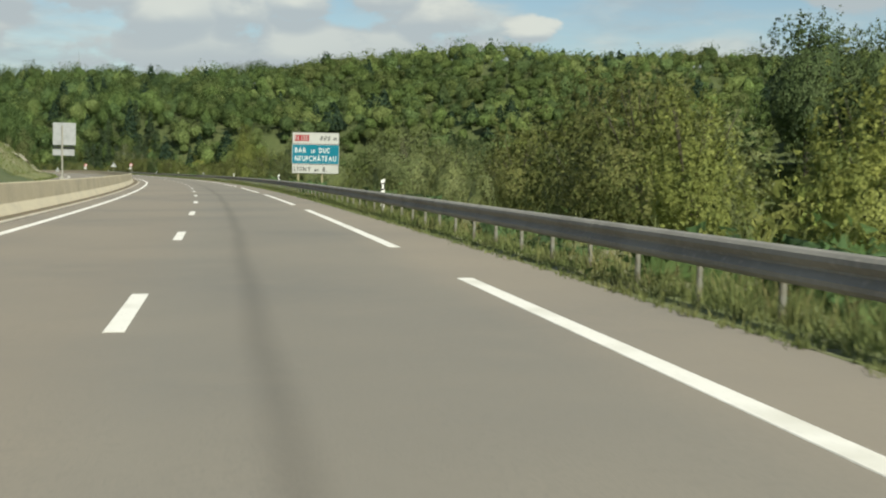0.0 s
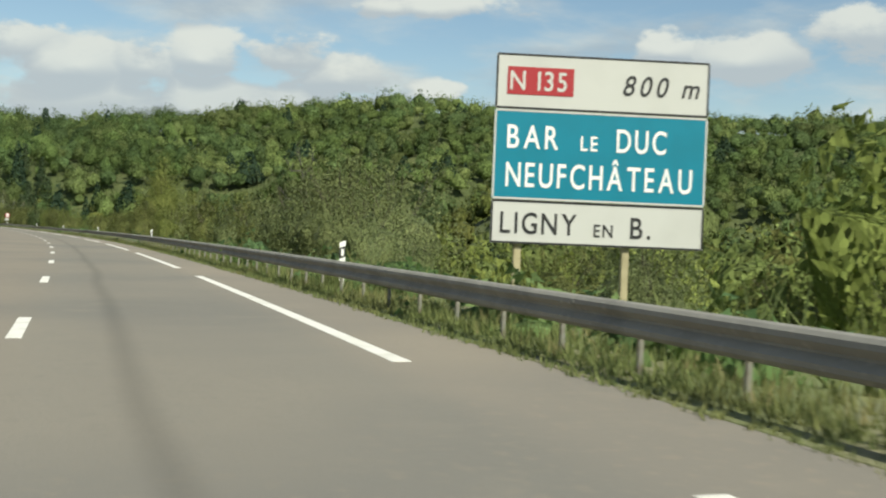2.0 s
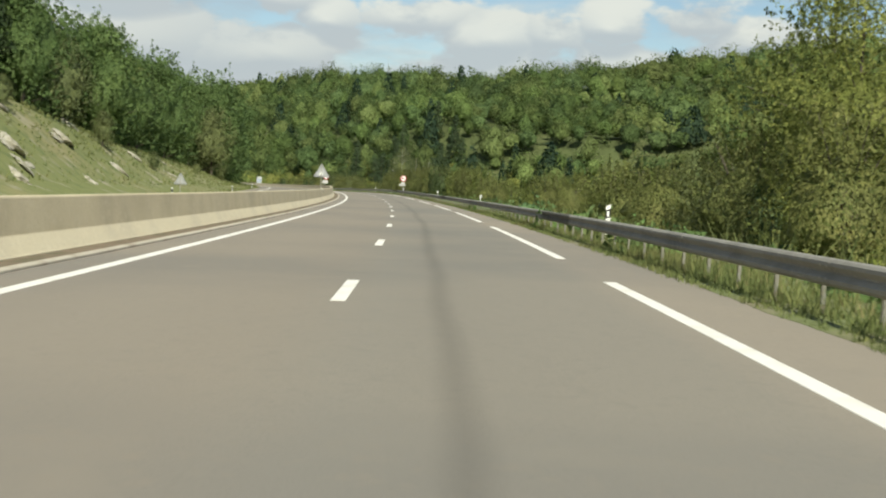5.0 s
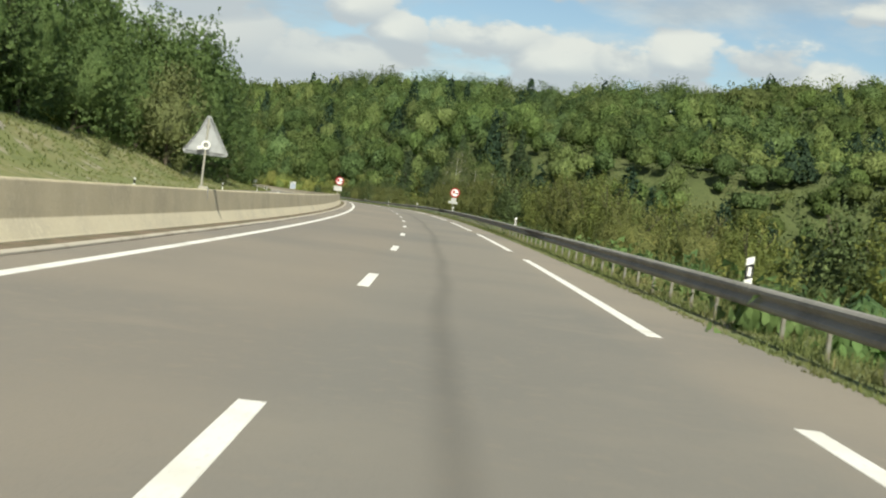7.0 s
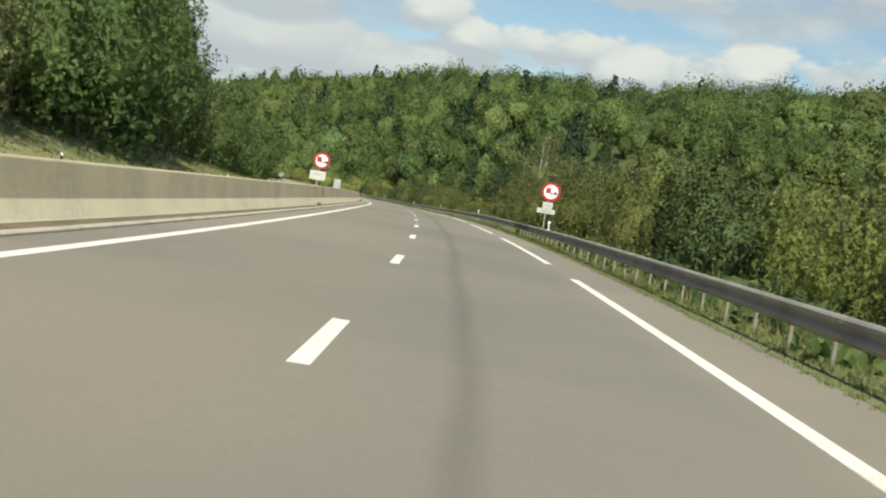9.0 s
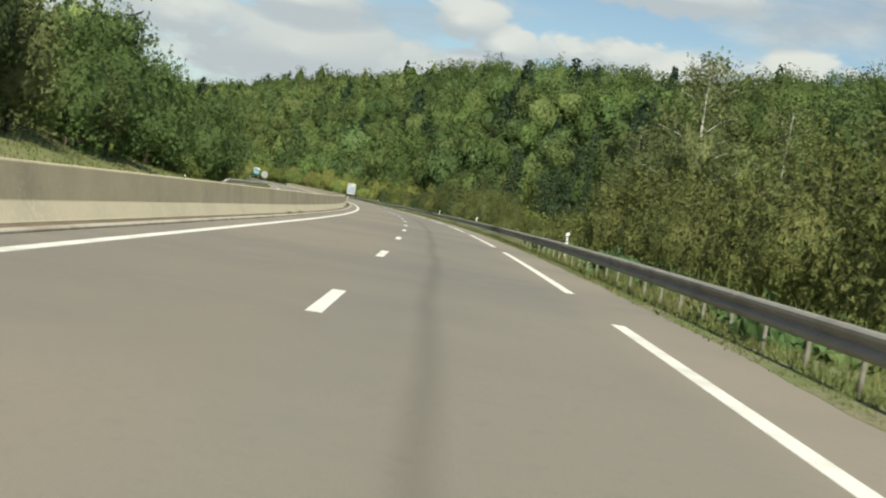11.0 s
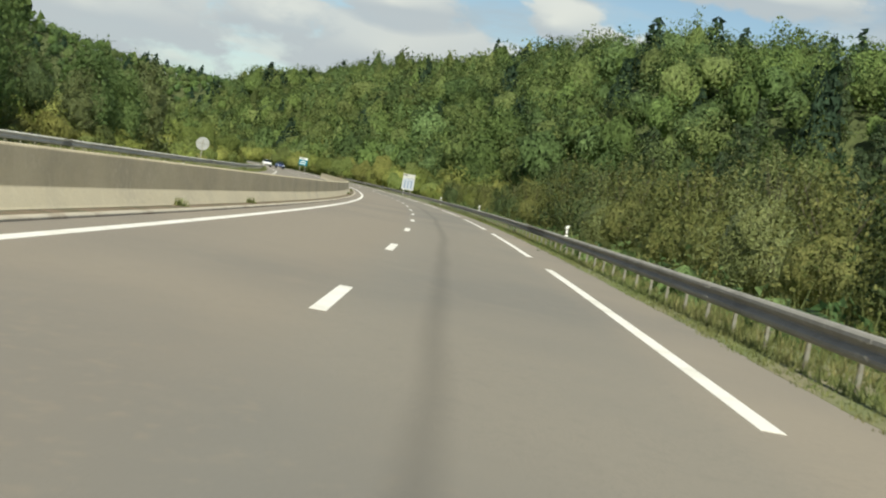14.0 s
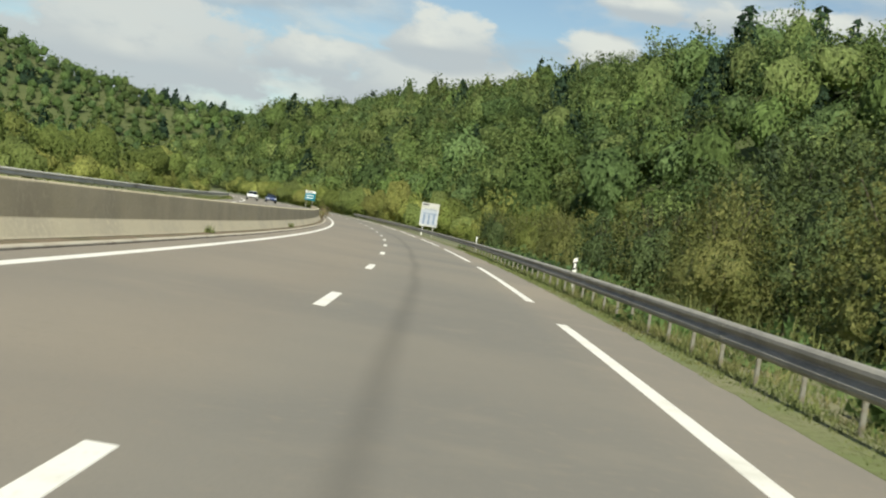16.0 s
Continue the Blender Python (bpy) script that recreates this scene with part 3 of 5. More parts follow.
def marking(s0, s1, d, wide, parent):
    n = max(2, int((s1 - s0) / 2.0) + 1)
    me = sweep("lane_marking", [(d - wide / 2, 0.0005), (d + wide / 2, 0.0005), (d + wide / 2 - 0.006, 0.006), (d - wide / 2 + 0.006, 0.006)], np.linspace(s0, s1, n), PAINT)
    part("lane_marking", me, parent)


DASH_PHASE, EDGE_PHASE = 8.55, -7.02
for i in range(-4, 56):
    marking(DASH_PHASE + 13 * i, DASH_PHASE + 13 * i + 3.0, 0.0, 0.17, road)
for i in range(-2, 29):
    marking(EDGE_PHASE + 26 * i, EDGE_PHASE + 26 * i + 20.0, 3.69, 0.195, road)
for i in range(-1, 14):
    marking(-40 + 52 * i + 52, -40 + 52 * i + 104, -3.56, 0.20, road)
for i in range(12, 56):
    marking(6 + 13 * i, 6 + 13 * i + 3.0, -10.0, 0.17, road_far)
for i in range(6, 28):
    marking(2 + 26 * i, 2 + 26 * i + 20.0, -13.7, 0.24, road_far)

# kerb and concrete barrier between the carriageways
DRIFT_S, KERB_DRIFT, WALL_DRIFT = (170, 260, 390, 470), (0.0, 0.0, 0.04, 0.12), (0.0, 0.05, 0.20, 0.24)   # both come nearer to the lane along the bend
kerb = new("kerb", sweep("kerb", [(-4.46, -0.05), (-4.30, -0.05), (-4.30, 0.035), (-4.325, 0.055), (-4.42, 0.062), (-4.46, 0.05)], np.arange(-40, 640, 1.5), KERB, wobble=0.028, drift=KERB_DRIFT))
tagged(kerb, "low pale concrete kerb at the barrier's foot", "kerb", kind="structure")
gutter = new("gutter", sweep("gutter", [(-5.10, -0.05), (-4.45, -0.05), (-4.45, 0.045), (-4.90, 0.035), (-5.10, 0.035)], np.arange(-40, 640, 4.0), DIRT_SHADE, drift=KERB_DRIFT))
tagged(gutter, "dark strip of dirt and painted shade between kerb and barrier", "gutter", kind="structure")
BARRIER = [(-5.62, -0.1), (-4.93, -0.1), (-4.93, 0.05), (-4.95, 0.075), (-5.09, 0.335), (-5.097, 0.355), (-5.165, 0.89), (-5.18, 0.915), (-5.20, 0.92), (-5.38, 0.92), (-5.40, 0.90), (-5.50, 0.40), (-5.62, 0.06)]
for i in range(17):
    bay = np.arange(-40 + 40 * i, -40 + 40 * (i + 1) + 0.1, 4.0)
    bay[0] += 0.006
    me = sweep("wall_barrier", BARRIER, bay, CONCRETE, drift=WALL_DRIFT)
    layer = me.attributes.new("rise", "FLOAT", "POINT")
    layer.data.foreach_set("value", np.tile(np.array([p[1] for p in BARRIER], np.float32), len(bay)))
    tagged(new("wall_barrier", me), "long beige concrete safety barrier, upper face coloured darker for grazing sun", "barrier", kind="structure")

verge = new("verge", sweep("verge", [(8.6, -0.45), (8.6, -0.12), (6.6, 0.0), (5.7, 0.03), (5.15, 0.022), (5.0, 0.008), (4.97, -0.02), (5.0, -0.25)], np.arange(-40, 700, 1.0), VERGE, wobble=0.12, seed=4, drift=(0.0, 0.0, 0.0, -0.10)))
tagged(verge, "rough grassy verge at the edge of the paving", "verge", kind="structure")

# ---- guard rail ----
RAIL_D, RAIL_TOP, POST_STEP = 5.30, 0.70, 1.8
RAIL_OUTLINE = [(-0.0026, 0.0), (-0.0338, -0.015), (-0.0624, -0.045), (-0.0676, -0.085), (-0.0338, -0.12), (-0.0078, -0.145), (-0.0078, -0.165), (-0.0338, -0.19), (-0.0676, -0.225), (-0.0624, -0.265), (-0.0338, -0.295), (-0.0026, -0.31), (0.0234, -0.306), (-0.0078, -0.289), (-0.0338, -0.262), (-0.039, -0.228), (-0.0078, -0.195), (0.0208, -0.168), (0.0208, -0.142), (-0.0078, -0.115), (-0.039, -0.082), (-0.0338, -0.048), (-0.0078, -0.021), (0.0234, -0.004)]


BOLT = from_bm("bolt", box_bm((0.012, 0.032, 0.032), (0, 0, 0), 0.004), POST)


def guard_rail(name, d0, side, s0, s1, label, mat=STEEL, ramp=0.0):
    rail = new(name)
    tagged(rail, label, "guard rail")
    beam = 8 * POST_STEP / 2
    s = s0
    while s < s1:
        outline = [(d0 + side * a, RAIL_TOP + b) for a, b in RAIL_OUTLINE]
        if side < 0:
            outline = outline[::-1]
        part("beam", sweep("beam", outline, np.linspace(s, s + beam, 5), mat, lift=np.interp(np.linspace(s, s + beam, 5), [s0, s0 + ramp + 0.01], [-0.62 if ramp else 0.0, 0.0])), rail)
        face = outline[:12] if side > 0 else outline[::-1][:12]
        lap = [(d - side * 0.006, up) for d, up in face] + [(d - side * 0.001, up) for d, up in face[::-1]]
        splice = part("splice", sweep("splice", lap if side > 0 else lap[::-1], np.linspace(s + beam - 0.32, s + beam, 2), mat), rail)
        for along in (0.06, 0.25):
            for up in (0.085, 0.225):
                part("bolt", BOLT, splice, "", place(s + beam - along, d0 - side * 0.070, RAIL_TOP - up))
        s += beam
    bm = box_bm((0.05, 0.06, 1.0), (0, 0, 0.02), 0.01)
    post = from_bm("post", bm, RAIL_POST)
    s = s0 + 0.4 + ramp
    while s < s1:
        part("post", post, rail, "", place(s, d0 + side * 0.14, 0.12))
        s += POST_STEP
    return rail


for i in range(10):
    guard_rail("guard_rail", RAIL_D, 1, -30 + 72 * i, -30 + 72 * (i + 1), "weathered galvanised steel guard rail along the verge")

# ---- plants ----
def leaf_quads(rng, centres, outward, size, slim=0.55, order=0.7, loose=0.55):
    """Diamond leaves or leaf sprays at centres, roughly facing outward."""
    n = len(centres)
    normal = outward * order + rng.normal(0, loose, (n, 3))
    normal /= np.linalg.norm(normal, axis=1)[:, None] + 1e-9
    other = rng.normal(0, 1, (n, 3))
    u = np.cross(normal, other)
    u /= np.linalg.norm(u, axis=1)[:, None] + 1e-9
    v = np.cross(normal, u)
    size = size * rng.uniform(0.6, 1.35, (n, 1))
    bend = normal * size * 0.12
    return np.stack([centres - u * size * 0.5 + bend, centres - v * size * slim * 0.5, centres + u * size * 0.5 + bend, centres + v * size * slim * 0.5], 1)


def lobe_cores(rng, lobes, shrink, size, rough=0.12, under=-0.5, tilt=0.24):
    """Overlapping, tilted leaf sprays that close the lobes' skins, with their shading ways."""
    quads, ways = [], []
    centre, radii = np.array([l[0] for l in lobes]), np.array([l[1] for l in lobes]) * shrink
    for i in range(len(lobes)):
        r = radii[i]
        down = max(3, int(math.pi * (r[0] + r[2]) * 0.5 / size))
        for k in range(down):
            b = math.pi * (k + 0.5) / down
            if math.cos(b) < under:
                continue
            across = max(4, int(2 * math.pi * r[0] * math.sin(b) / size))
            a = (np.arange(across) + rng.uniform(0, 1, across) * 0.7) * 2 * math.pi / across
            bb = b + rng.uniform(-0.45, 0.45, across) * math.pi / down
            way = np.stack([np.cos(a) * np.sin(bb), np.sin(a) * np.sin(bb), np.cos(bb)], -1)
            p = centre[i] + way * r * (1 + rng.normal(0, rough, across))[:, None]
            inside = np.zeros(across, bool)
            for j in range(len(lobes)):
                if j != i:
                    inside |= (((p - centre[j]) / (radii[j] * 0.88)) ** 2).sum(1) < 1
            p, way = p[~inside], way[~inside]
            if len(p):
                quads.append(leaf_quads(rng, p, way, size * 1.75, 0.85, 1.0, tilt))
                ways.append(way + rng.normal(0, 0.28, way.shape) + np.array((0, 0, 0.5)))
    return np.concatenate(quads), np.concatenate(ways)


def crown_points(rng, lobes, n, inner=0.25):
    """Points in the shells of overlapping lobes (centre, radii), and their outward ways."""
    lobes = [(np.array(c, float), np.array(r, float)) for c, r in lobes]
    area = np.array([r[0] * r[1] + r[0] * r[2] + r[1] * r[2] for _, r in lobes])
    pick = rng.choice(len(lobes), n, p=area / area.sum())
    way = rng.normal(0, 1, (n, 3))
    way /= np.linalg.norm(way, axis=1)[:, None]
    depth = np.where(rng.random(n) < inner, rng.uniform(0.35, 0.8, n), rng.uniform(0.8, 1.08, n))
    c, r = np.array([l[0] for l in lobes])[pick], np.array([l[1] for l in lobes])[pick]
    return c + way * r * depth[:, None], way


def lump(rng, lobes, fine, rough, full=0.74, even=0):
    """The lumpy inner clump of a crown, as triangles with rounded shading ways."""
    bm = bmesh.new()
    bmesh.ops.create_icosphere(bm, subdivisions=fine, radius=1.0)
    way = np.array([v.co for v in bm.verts])
    face = np.array([[v.index for v in f.verts] for f in bm.faces])
    bm.free()
    centre, radii = np.array([l[0] for l in lobes], float), np.array([l[1] for l in lobes], float)
    heart = centre[0]
    far = np.zeros(len(way))
    for c, r in zip(centre, radii):
        a, b, q = ((way / r) ** 2).sum(1), ((way / r) * ((heart - c) / r)).sum(1), (((heart - c) / r) ** 2).sum() - 1
        root = b * b - a * q
        far = np.maximum(far, np.where(root > 0, (-b + np.sqrt(np.maximum(root, 0))) / a, 0))
    for _ in range(even):
        around, count = np.zeros(len(way)), np.zeros(len(way))
        for k in range(3):
            np.add.at(around, face[:, k], far[face[:, k - 1]] + far[face[:, k - 2]])
            np.add.at(count, face[:, k], 2)
        far = far * 0.4 + around / count * 0.6
    shift = Vector(rng.uniform(-9, 9, 3))
    waves = np.array([noise.noise(Vector(w) * 2.6 + shift) * 0.16 + noise.noise(Vector(w) * 6.5 + shift) * 0.11 for w in way])
    far = far * (full + waves + rng.normal(0, rough, len(way)))
    p = heart + way * far[:, None]
    flat = np.cross(p[face[:, 1]] - p[face[:, 0]], p[face[:, 2]] - p[face[:, 0]])
    soft = np.zeros_like(p)
    for k in range(3):
        np.add.at(soft, face[:, k], flat)
    soft /= np.linalg.norm(soft, axis=1)[:, None] + 1e-9
    soft = soft * 0.9 + way * 0.25 + np.array((0, 0, 0.45))
    keep = p[face][:, :, 2].max(1) > 0
    return p[face][keep], soft[face][keep]


def shrub_lobes(rng, high, wide, count=11):
    """One broad mound with smaller mounds growing out of its sides and top."""
    lobes = [((0, 0, high * 0.40), (wide * 0.40, wide * 0.38, high * 0.46)), ((wide * rng.uniform(-0.1, 0.1), wide * 0.08, high * 0.22), (wide * 0.46, wide * 0.46, high * 0.26))]
    for i in range(count):
        a, up = i * 2.4 + rng.uniform(-0.4, 0.4), rng.uniform(0.05, 1.0)
        flat = math.sqrt(1 - 0.93 * up * up)
        r = rng.uniform(0.12, 0.21) * wide
        lobes.append(((math.cos(a) * wide * 0.34 * flat, math.sin(a) * wide * 0.34 * flat, high * (0.36 + 0.42 * up)), (r, r, r * rng.uniform(0.8, 1.3))))
    return lobes


def shoots(rng, lobes, count, leaves, low, high, spread):
    """Leaf places along short upright shoots that rise from the lobes' skins."""
    base, way = crown_points(rng, lobes, count, 0.0)
    way[:, 2] = np.abs(way[:, 2])
    tall = rng.uniform(low, high, count)
    grow = way * 0.35 + np.array((0, 0, 1.0)) + rng.normal(0, 0.15, way.shape)
    t = rng.random((count, leaves))
    pts = base[:, None] + grow[:, None] * (tall[:, None] * t)[..., None] + rng.normal(0, spread, (count, leaves, 3)) * (1.15 - t)[..., None]
    return pts.reshape(-1, 3), np.repeat(way, leaves, 0)


def stems_mesh(rng, name, high, wide, count, radius, mat):
    verts, faces = [], []
    for i in range(count):
        a = rng.uniform(0, 6.28)
        lean = wide * rng.uniform(0.1, 0.36)
        pts = [(math.cos(a) * lean * t * t + rng.normal(0, 0.03) * high * 0.2 * t, math.sin(a) * lean * t * t + rng.normal(0, 0.03) * high * 0.2 * t, high * 0.85 * t) for t in (0, 0.2, 0.45, 0.7, 1.0)]
        v, f = tube(pts, [radius * k for k in (1, 0.8, 0.6, 0.4, 0.15)], 5)
        faces += [tuple(i2 + len(verts) for i2 in face) for face in f]
        verts += v
    return mesh_of(name, verts, faces, mat)


def shrub_template(seed, high, wide, leaves, leaf, mat, slim=0.5, stems=7, kind="shrub", label="", wand=0.75):
    rng = np.random.default_rng(seed)
    lobes = shrub_lobes(rng, high, wide)
    pts, way = crown_points(rng, lobes, int(leaves * 0.45), 0.4)
    more, more_way = shoots(rng, lobes, int(leaves * 0.55 / 14), 14, 0.2, wand, 0.06)
    pts, way = np.concatenate([pts, more]), np.concatenate([way, more_way])
    keep = pts[:, 2] > 0.05
    ob = new(kind)
    tagged(ob, label, kind, "shrubs beside the road")
    core, core_way = lump(rng, lobes, 2, 0.08, 0.60, 1)
    leaf_soft = way[keep] + rng.normal(0, 0.3, (int(keep.sum()), 3)) + np.array((0, 0, 0.6))
    tris = np.concatenate([tris_of(leaf_quads(rng, pts[keep], way[keep], leaf, slim)), core])
    part("crown", leaf_mesh("crown", tris, mat, None, np.concatenate([np.repeat(leaf_soft[:, None], 3, 1), core_way])), ob)
    part("trunk", stems_mesh(rng, "trunk", high, wide, stems, 0.04, BARK), ob)
    return ob


def tree_template(seed, high, wide, leaves, leaf, mat, bark=BARK, bare=0.25, label="", trunk=0.16, airy=1.0, pointed=False, inner=0.56):
    rng = np.random.default_rng(seed)
    ob = new("tree")
    tagged(ob, label, "tree", "trees beside the road")
    verts, faces = tube([(0, 0, -0.5), (0.05, 0, high * 0.15), (0.1, 0.08, high * 0.4), (0.02, 0.15, high * 0.7), (0.1, 0.1, high * 0.97)], [trunk * 1.25, trunk, trunk * 0.7, trunk * 0.4, 0.02], 8)
    mid, half = ((1 + bare) / 2 - 0.12 * pointed) * high, ((1 - bare) / 2 - 0.1 * pointed) * high
    lobes = [((0.05, 0.1, mid - half * 0.1), (wide * 0.29, wide * 0.29, half * 0.82)), ((0.05, 0.1, high * 0.86), (wide * (0.07 if pointed else 0.17), wide * (0.07 if pointed else 0.17), high * 0.13))]
    if pointed:
        lobes.append(((0.05, 0.1, high * 0.74), (wide * 0.13, wide * 0.13, high * 0.14)))
    for i in range(16):
        t = bare + (1 - bare) * (i + rng.random()) / 16
        a = i * 2.4 + rng.uniform(-0.5, 0.5)
        reach = wide * 0.44 * math.sin(math.pi * min(1, (t - bare) / (1 - bare) * 0.72 + 0.22)) * rng.uniform(0.6, 1.0)
        if pointed:
            reach = wide * 0.46 * (1.02 - (t - bare) / (1 - bare)) * rng.uniform(0.75, 1.05)
        tip = (math.cos(a) * reach, math.sin(a) * reach, min(high * 0.96, high * t + reach * 0.25))
        v, f = tube([(0.05, 0.1, high * t * 0.92), (tip[0] * 0.5, tip[1] * 0.5, high * t + reach * 0.08), tip], [trunk * 0.35 * (1.2 - t), trunk * 0.22 * (1.2 - t), 0.012], 5)
        faces += [tuple(k + len(verts) for k in face) for face in f]
        verts += v
        r = wide * rng.uniform(0.11, 0.18) * airy
        lobes.append(((tip[0] * 0.85, tip[1] * 0.85, tip[2]), (r, r, r * rng.uniform(0.7, 1.1))))
    part("trunk", mesh_of("trunk", verts, faces, bark), ob)
    pts, way = crown_points(rng, lobes, int(leaves * 0.6), 0.35)
    more, more_way = shoots(rng, lobes, int(leaves * 0.4 / 14), 14, 0.2, 0.07 * high, 0.12)
    pts, way = np.concatenate([pts, more]), np.concatenate([way, more_way])
    soft = way + rng.normal(0, 0.3, way.shape) + np.array((0, 0, 0.6))
    if pointed:
        core, core_way = lobe_cores(rng, lobes, 0.85, 0.30, 0.10)
        core, core_way = tris_of(core), np.repeat(core_way[:, None], 3, 1)
    else:
        core, core_way = lump(rng, lobes, 2, 0.08, inner, 2)
    sprays = leaf_quads(rng, pts, way, np.where(np.arange(len(pts)) < int(leaves * 0.6), leaf * 1.15, leaf * 0.85)[:, None], 0.72)
    part("crown", leaf_mesh("crown", np.concatenate([tris_of(sprays), core]), mat, None, np.concatenate([np.repeat(soft[:, None], 3, 1), core_way])), ob)
    return ob


HEDGE_S = [-40, 20, 28, 36, 41, 48, 52, 57, 64, 70, 92, 101, 110, 126, 133, 141, 152, 163, 172, 200, 240, 258, 265, 280, 300, 320, 350, 380, 403, 408, 432, 440, 455, 470, 486, 500, 512, 530, 560, 700]
HEDGE_H = [3.8, 3.8, 4.2, 3.2, 1.7, 1.8, 3.2, 4.0, 2.0, 1.3, 1.4, 4.2, 3.8, 3.9, 3.3, 4.2, 3.1, 3.9, 3.8, 3.6, 3.0, 2.3, 3.4, 4.5, 4.3, 4.8, 4.6, 4.8, 4.8, 2.1, 1.9, 3.0, 4.4, 5.0, 4.8, 5.6, 4.8, 4.2, 4.0, 4.0]


def plant(template, s, d, scale, turn, squash=1.0):
    x, y, z = on_land(s, d, -0.05)
    return copy_thing(template, Matrix.LocRotScale((x, y, z), Euler((0, 0, turn)), (scale * squash, scale * squash, scale)))


def plant_hedge():
    rng = np.random.default_rng(11)
    near = [shrub_template(21, 4.0, 3.6, 3900, 0.13, LEAF, 0.5, label="green leafy shrub behind the guard rail"),
            shrub_template(22, 4.0, 4.0, 5600, 0.105, LEAF_GREY, 0.38, label="silvery grey-green willow shrub behind the guard rail"),
            shrub_template(23, 4.0, 3.2, 3900, 0.13, LEAF_BRIGHT, 0.5, label="yellow-green leafy shrub behind the guard rail"),
            shrub_template(24, 4.0, 4.2, 3900, 0.135, LEAF, 0.45, label="olive-green bush behind the guard rail"),
            shrub_template(25, 4.0, 3.4, 3900, 0.13, LEAF_DARK, 0.55, label="dark green bush behind the guard rail"),
            shrub_template(26, 4.0, 3.8, 5600, 0.105, LEAF_GREY, 0.4, label="pale-leaved bush with thin grey stems")]
    s = 16.0
    while s < 600:
        h = float(np.interp(s, HEDGE_S, HEDGE_H)) * rng.uniform(0.8, 1.04)
        d = rng.uniform(9.2, 12.4)
        # past s 500 dark leaf colour is favoured for the hedge's shaded side
        weights = (0.3, 0.1, 0.55, 0.05, 0.0, 0.0) if s < 36 else (0.12, 0.44, 0.10, 0.10, 0.0, 0.24) if s < 135 else ((0.3, 0.04, 0.3, 0.22, 0.06, 0.08) if s < 240 else ((0.27, 0.03, 0.22, 0.42, 0.02, 0.04) if s < 436 else (0.34, 0.12, 0.0, 0.28, 0.2, 0.06) if s < 500 else (0.3, 0.0, 0.05, 0.25, 0.4, 0.0)))
        drop = -float(land(s, d))
        plant(near[rng.choice(6, p=weights)], s, d, (h + drop) / 4.0, rng.uniform(0, 6.28), rng.uniform(0.8, 1.1))
        s += rng.uniform(3.0, 4.8) * (1.0 if h > 2.6 else 1.3)
    for s, d, h, kind in ((53, 9.8, 3.5, 1), (57, 9.6, 3.8, 5), (61, 9.8, 3.3, 1), (104, 10.2, 4.5, 1), (108, 11.2, 4.6, 5), (101, 11.6, 4.3, 1), (116, 11.0, 4.2, 1)):
        plant(near[kind], s, d, (h - float(land(s, d))) / 4.0, s, 1.0)
    # the templates themselves stand in the hedge too
    for i, ob in enumerate(near):
        s, d = 30 + 53.0 * i, 12.2
        x, y, z = on_land(s, d, -0.05)
        ob.matrix_world = Matrix.LocRotScale((x, y, z), Euler((0, 0, i)), (0.9, 0.9, 0.9))


plant_hedge()


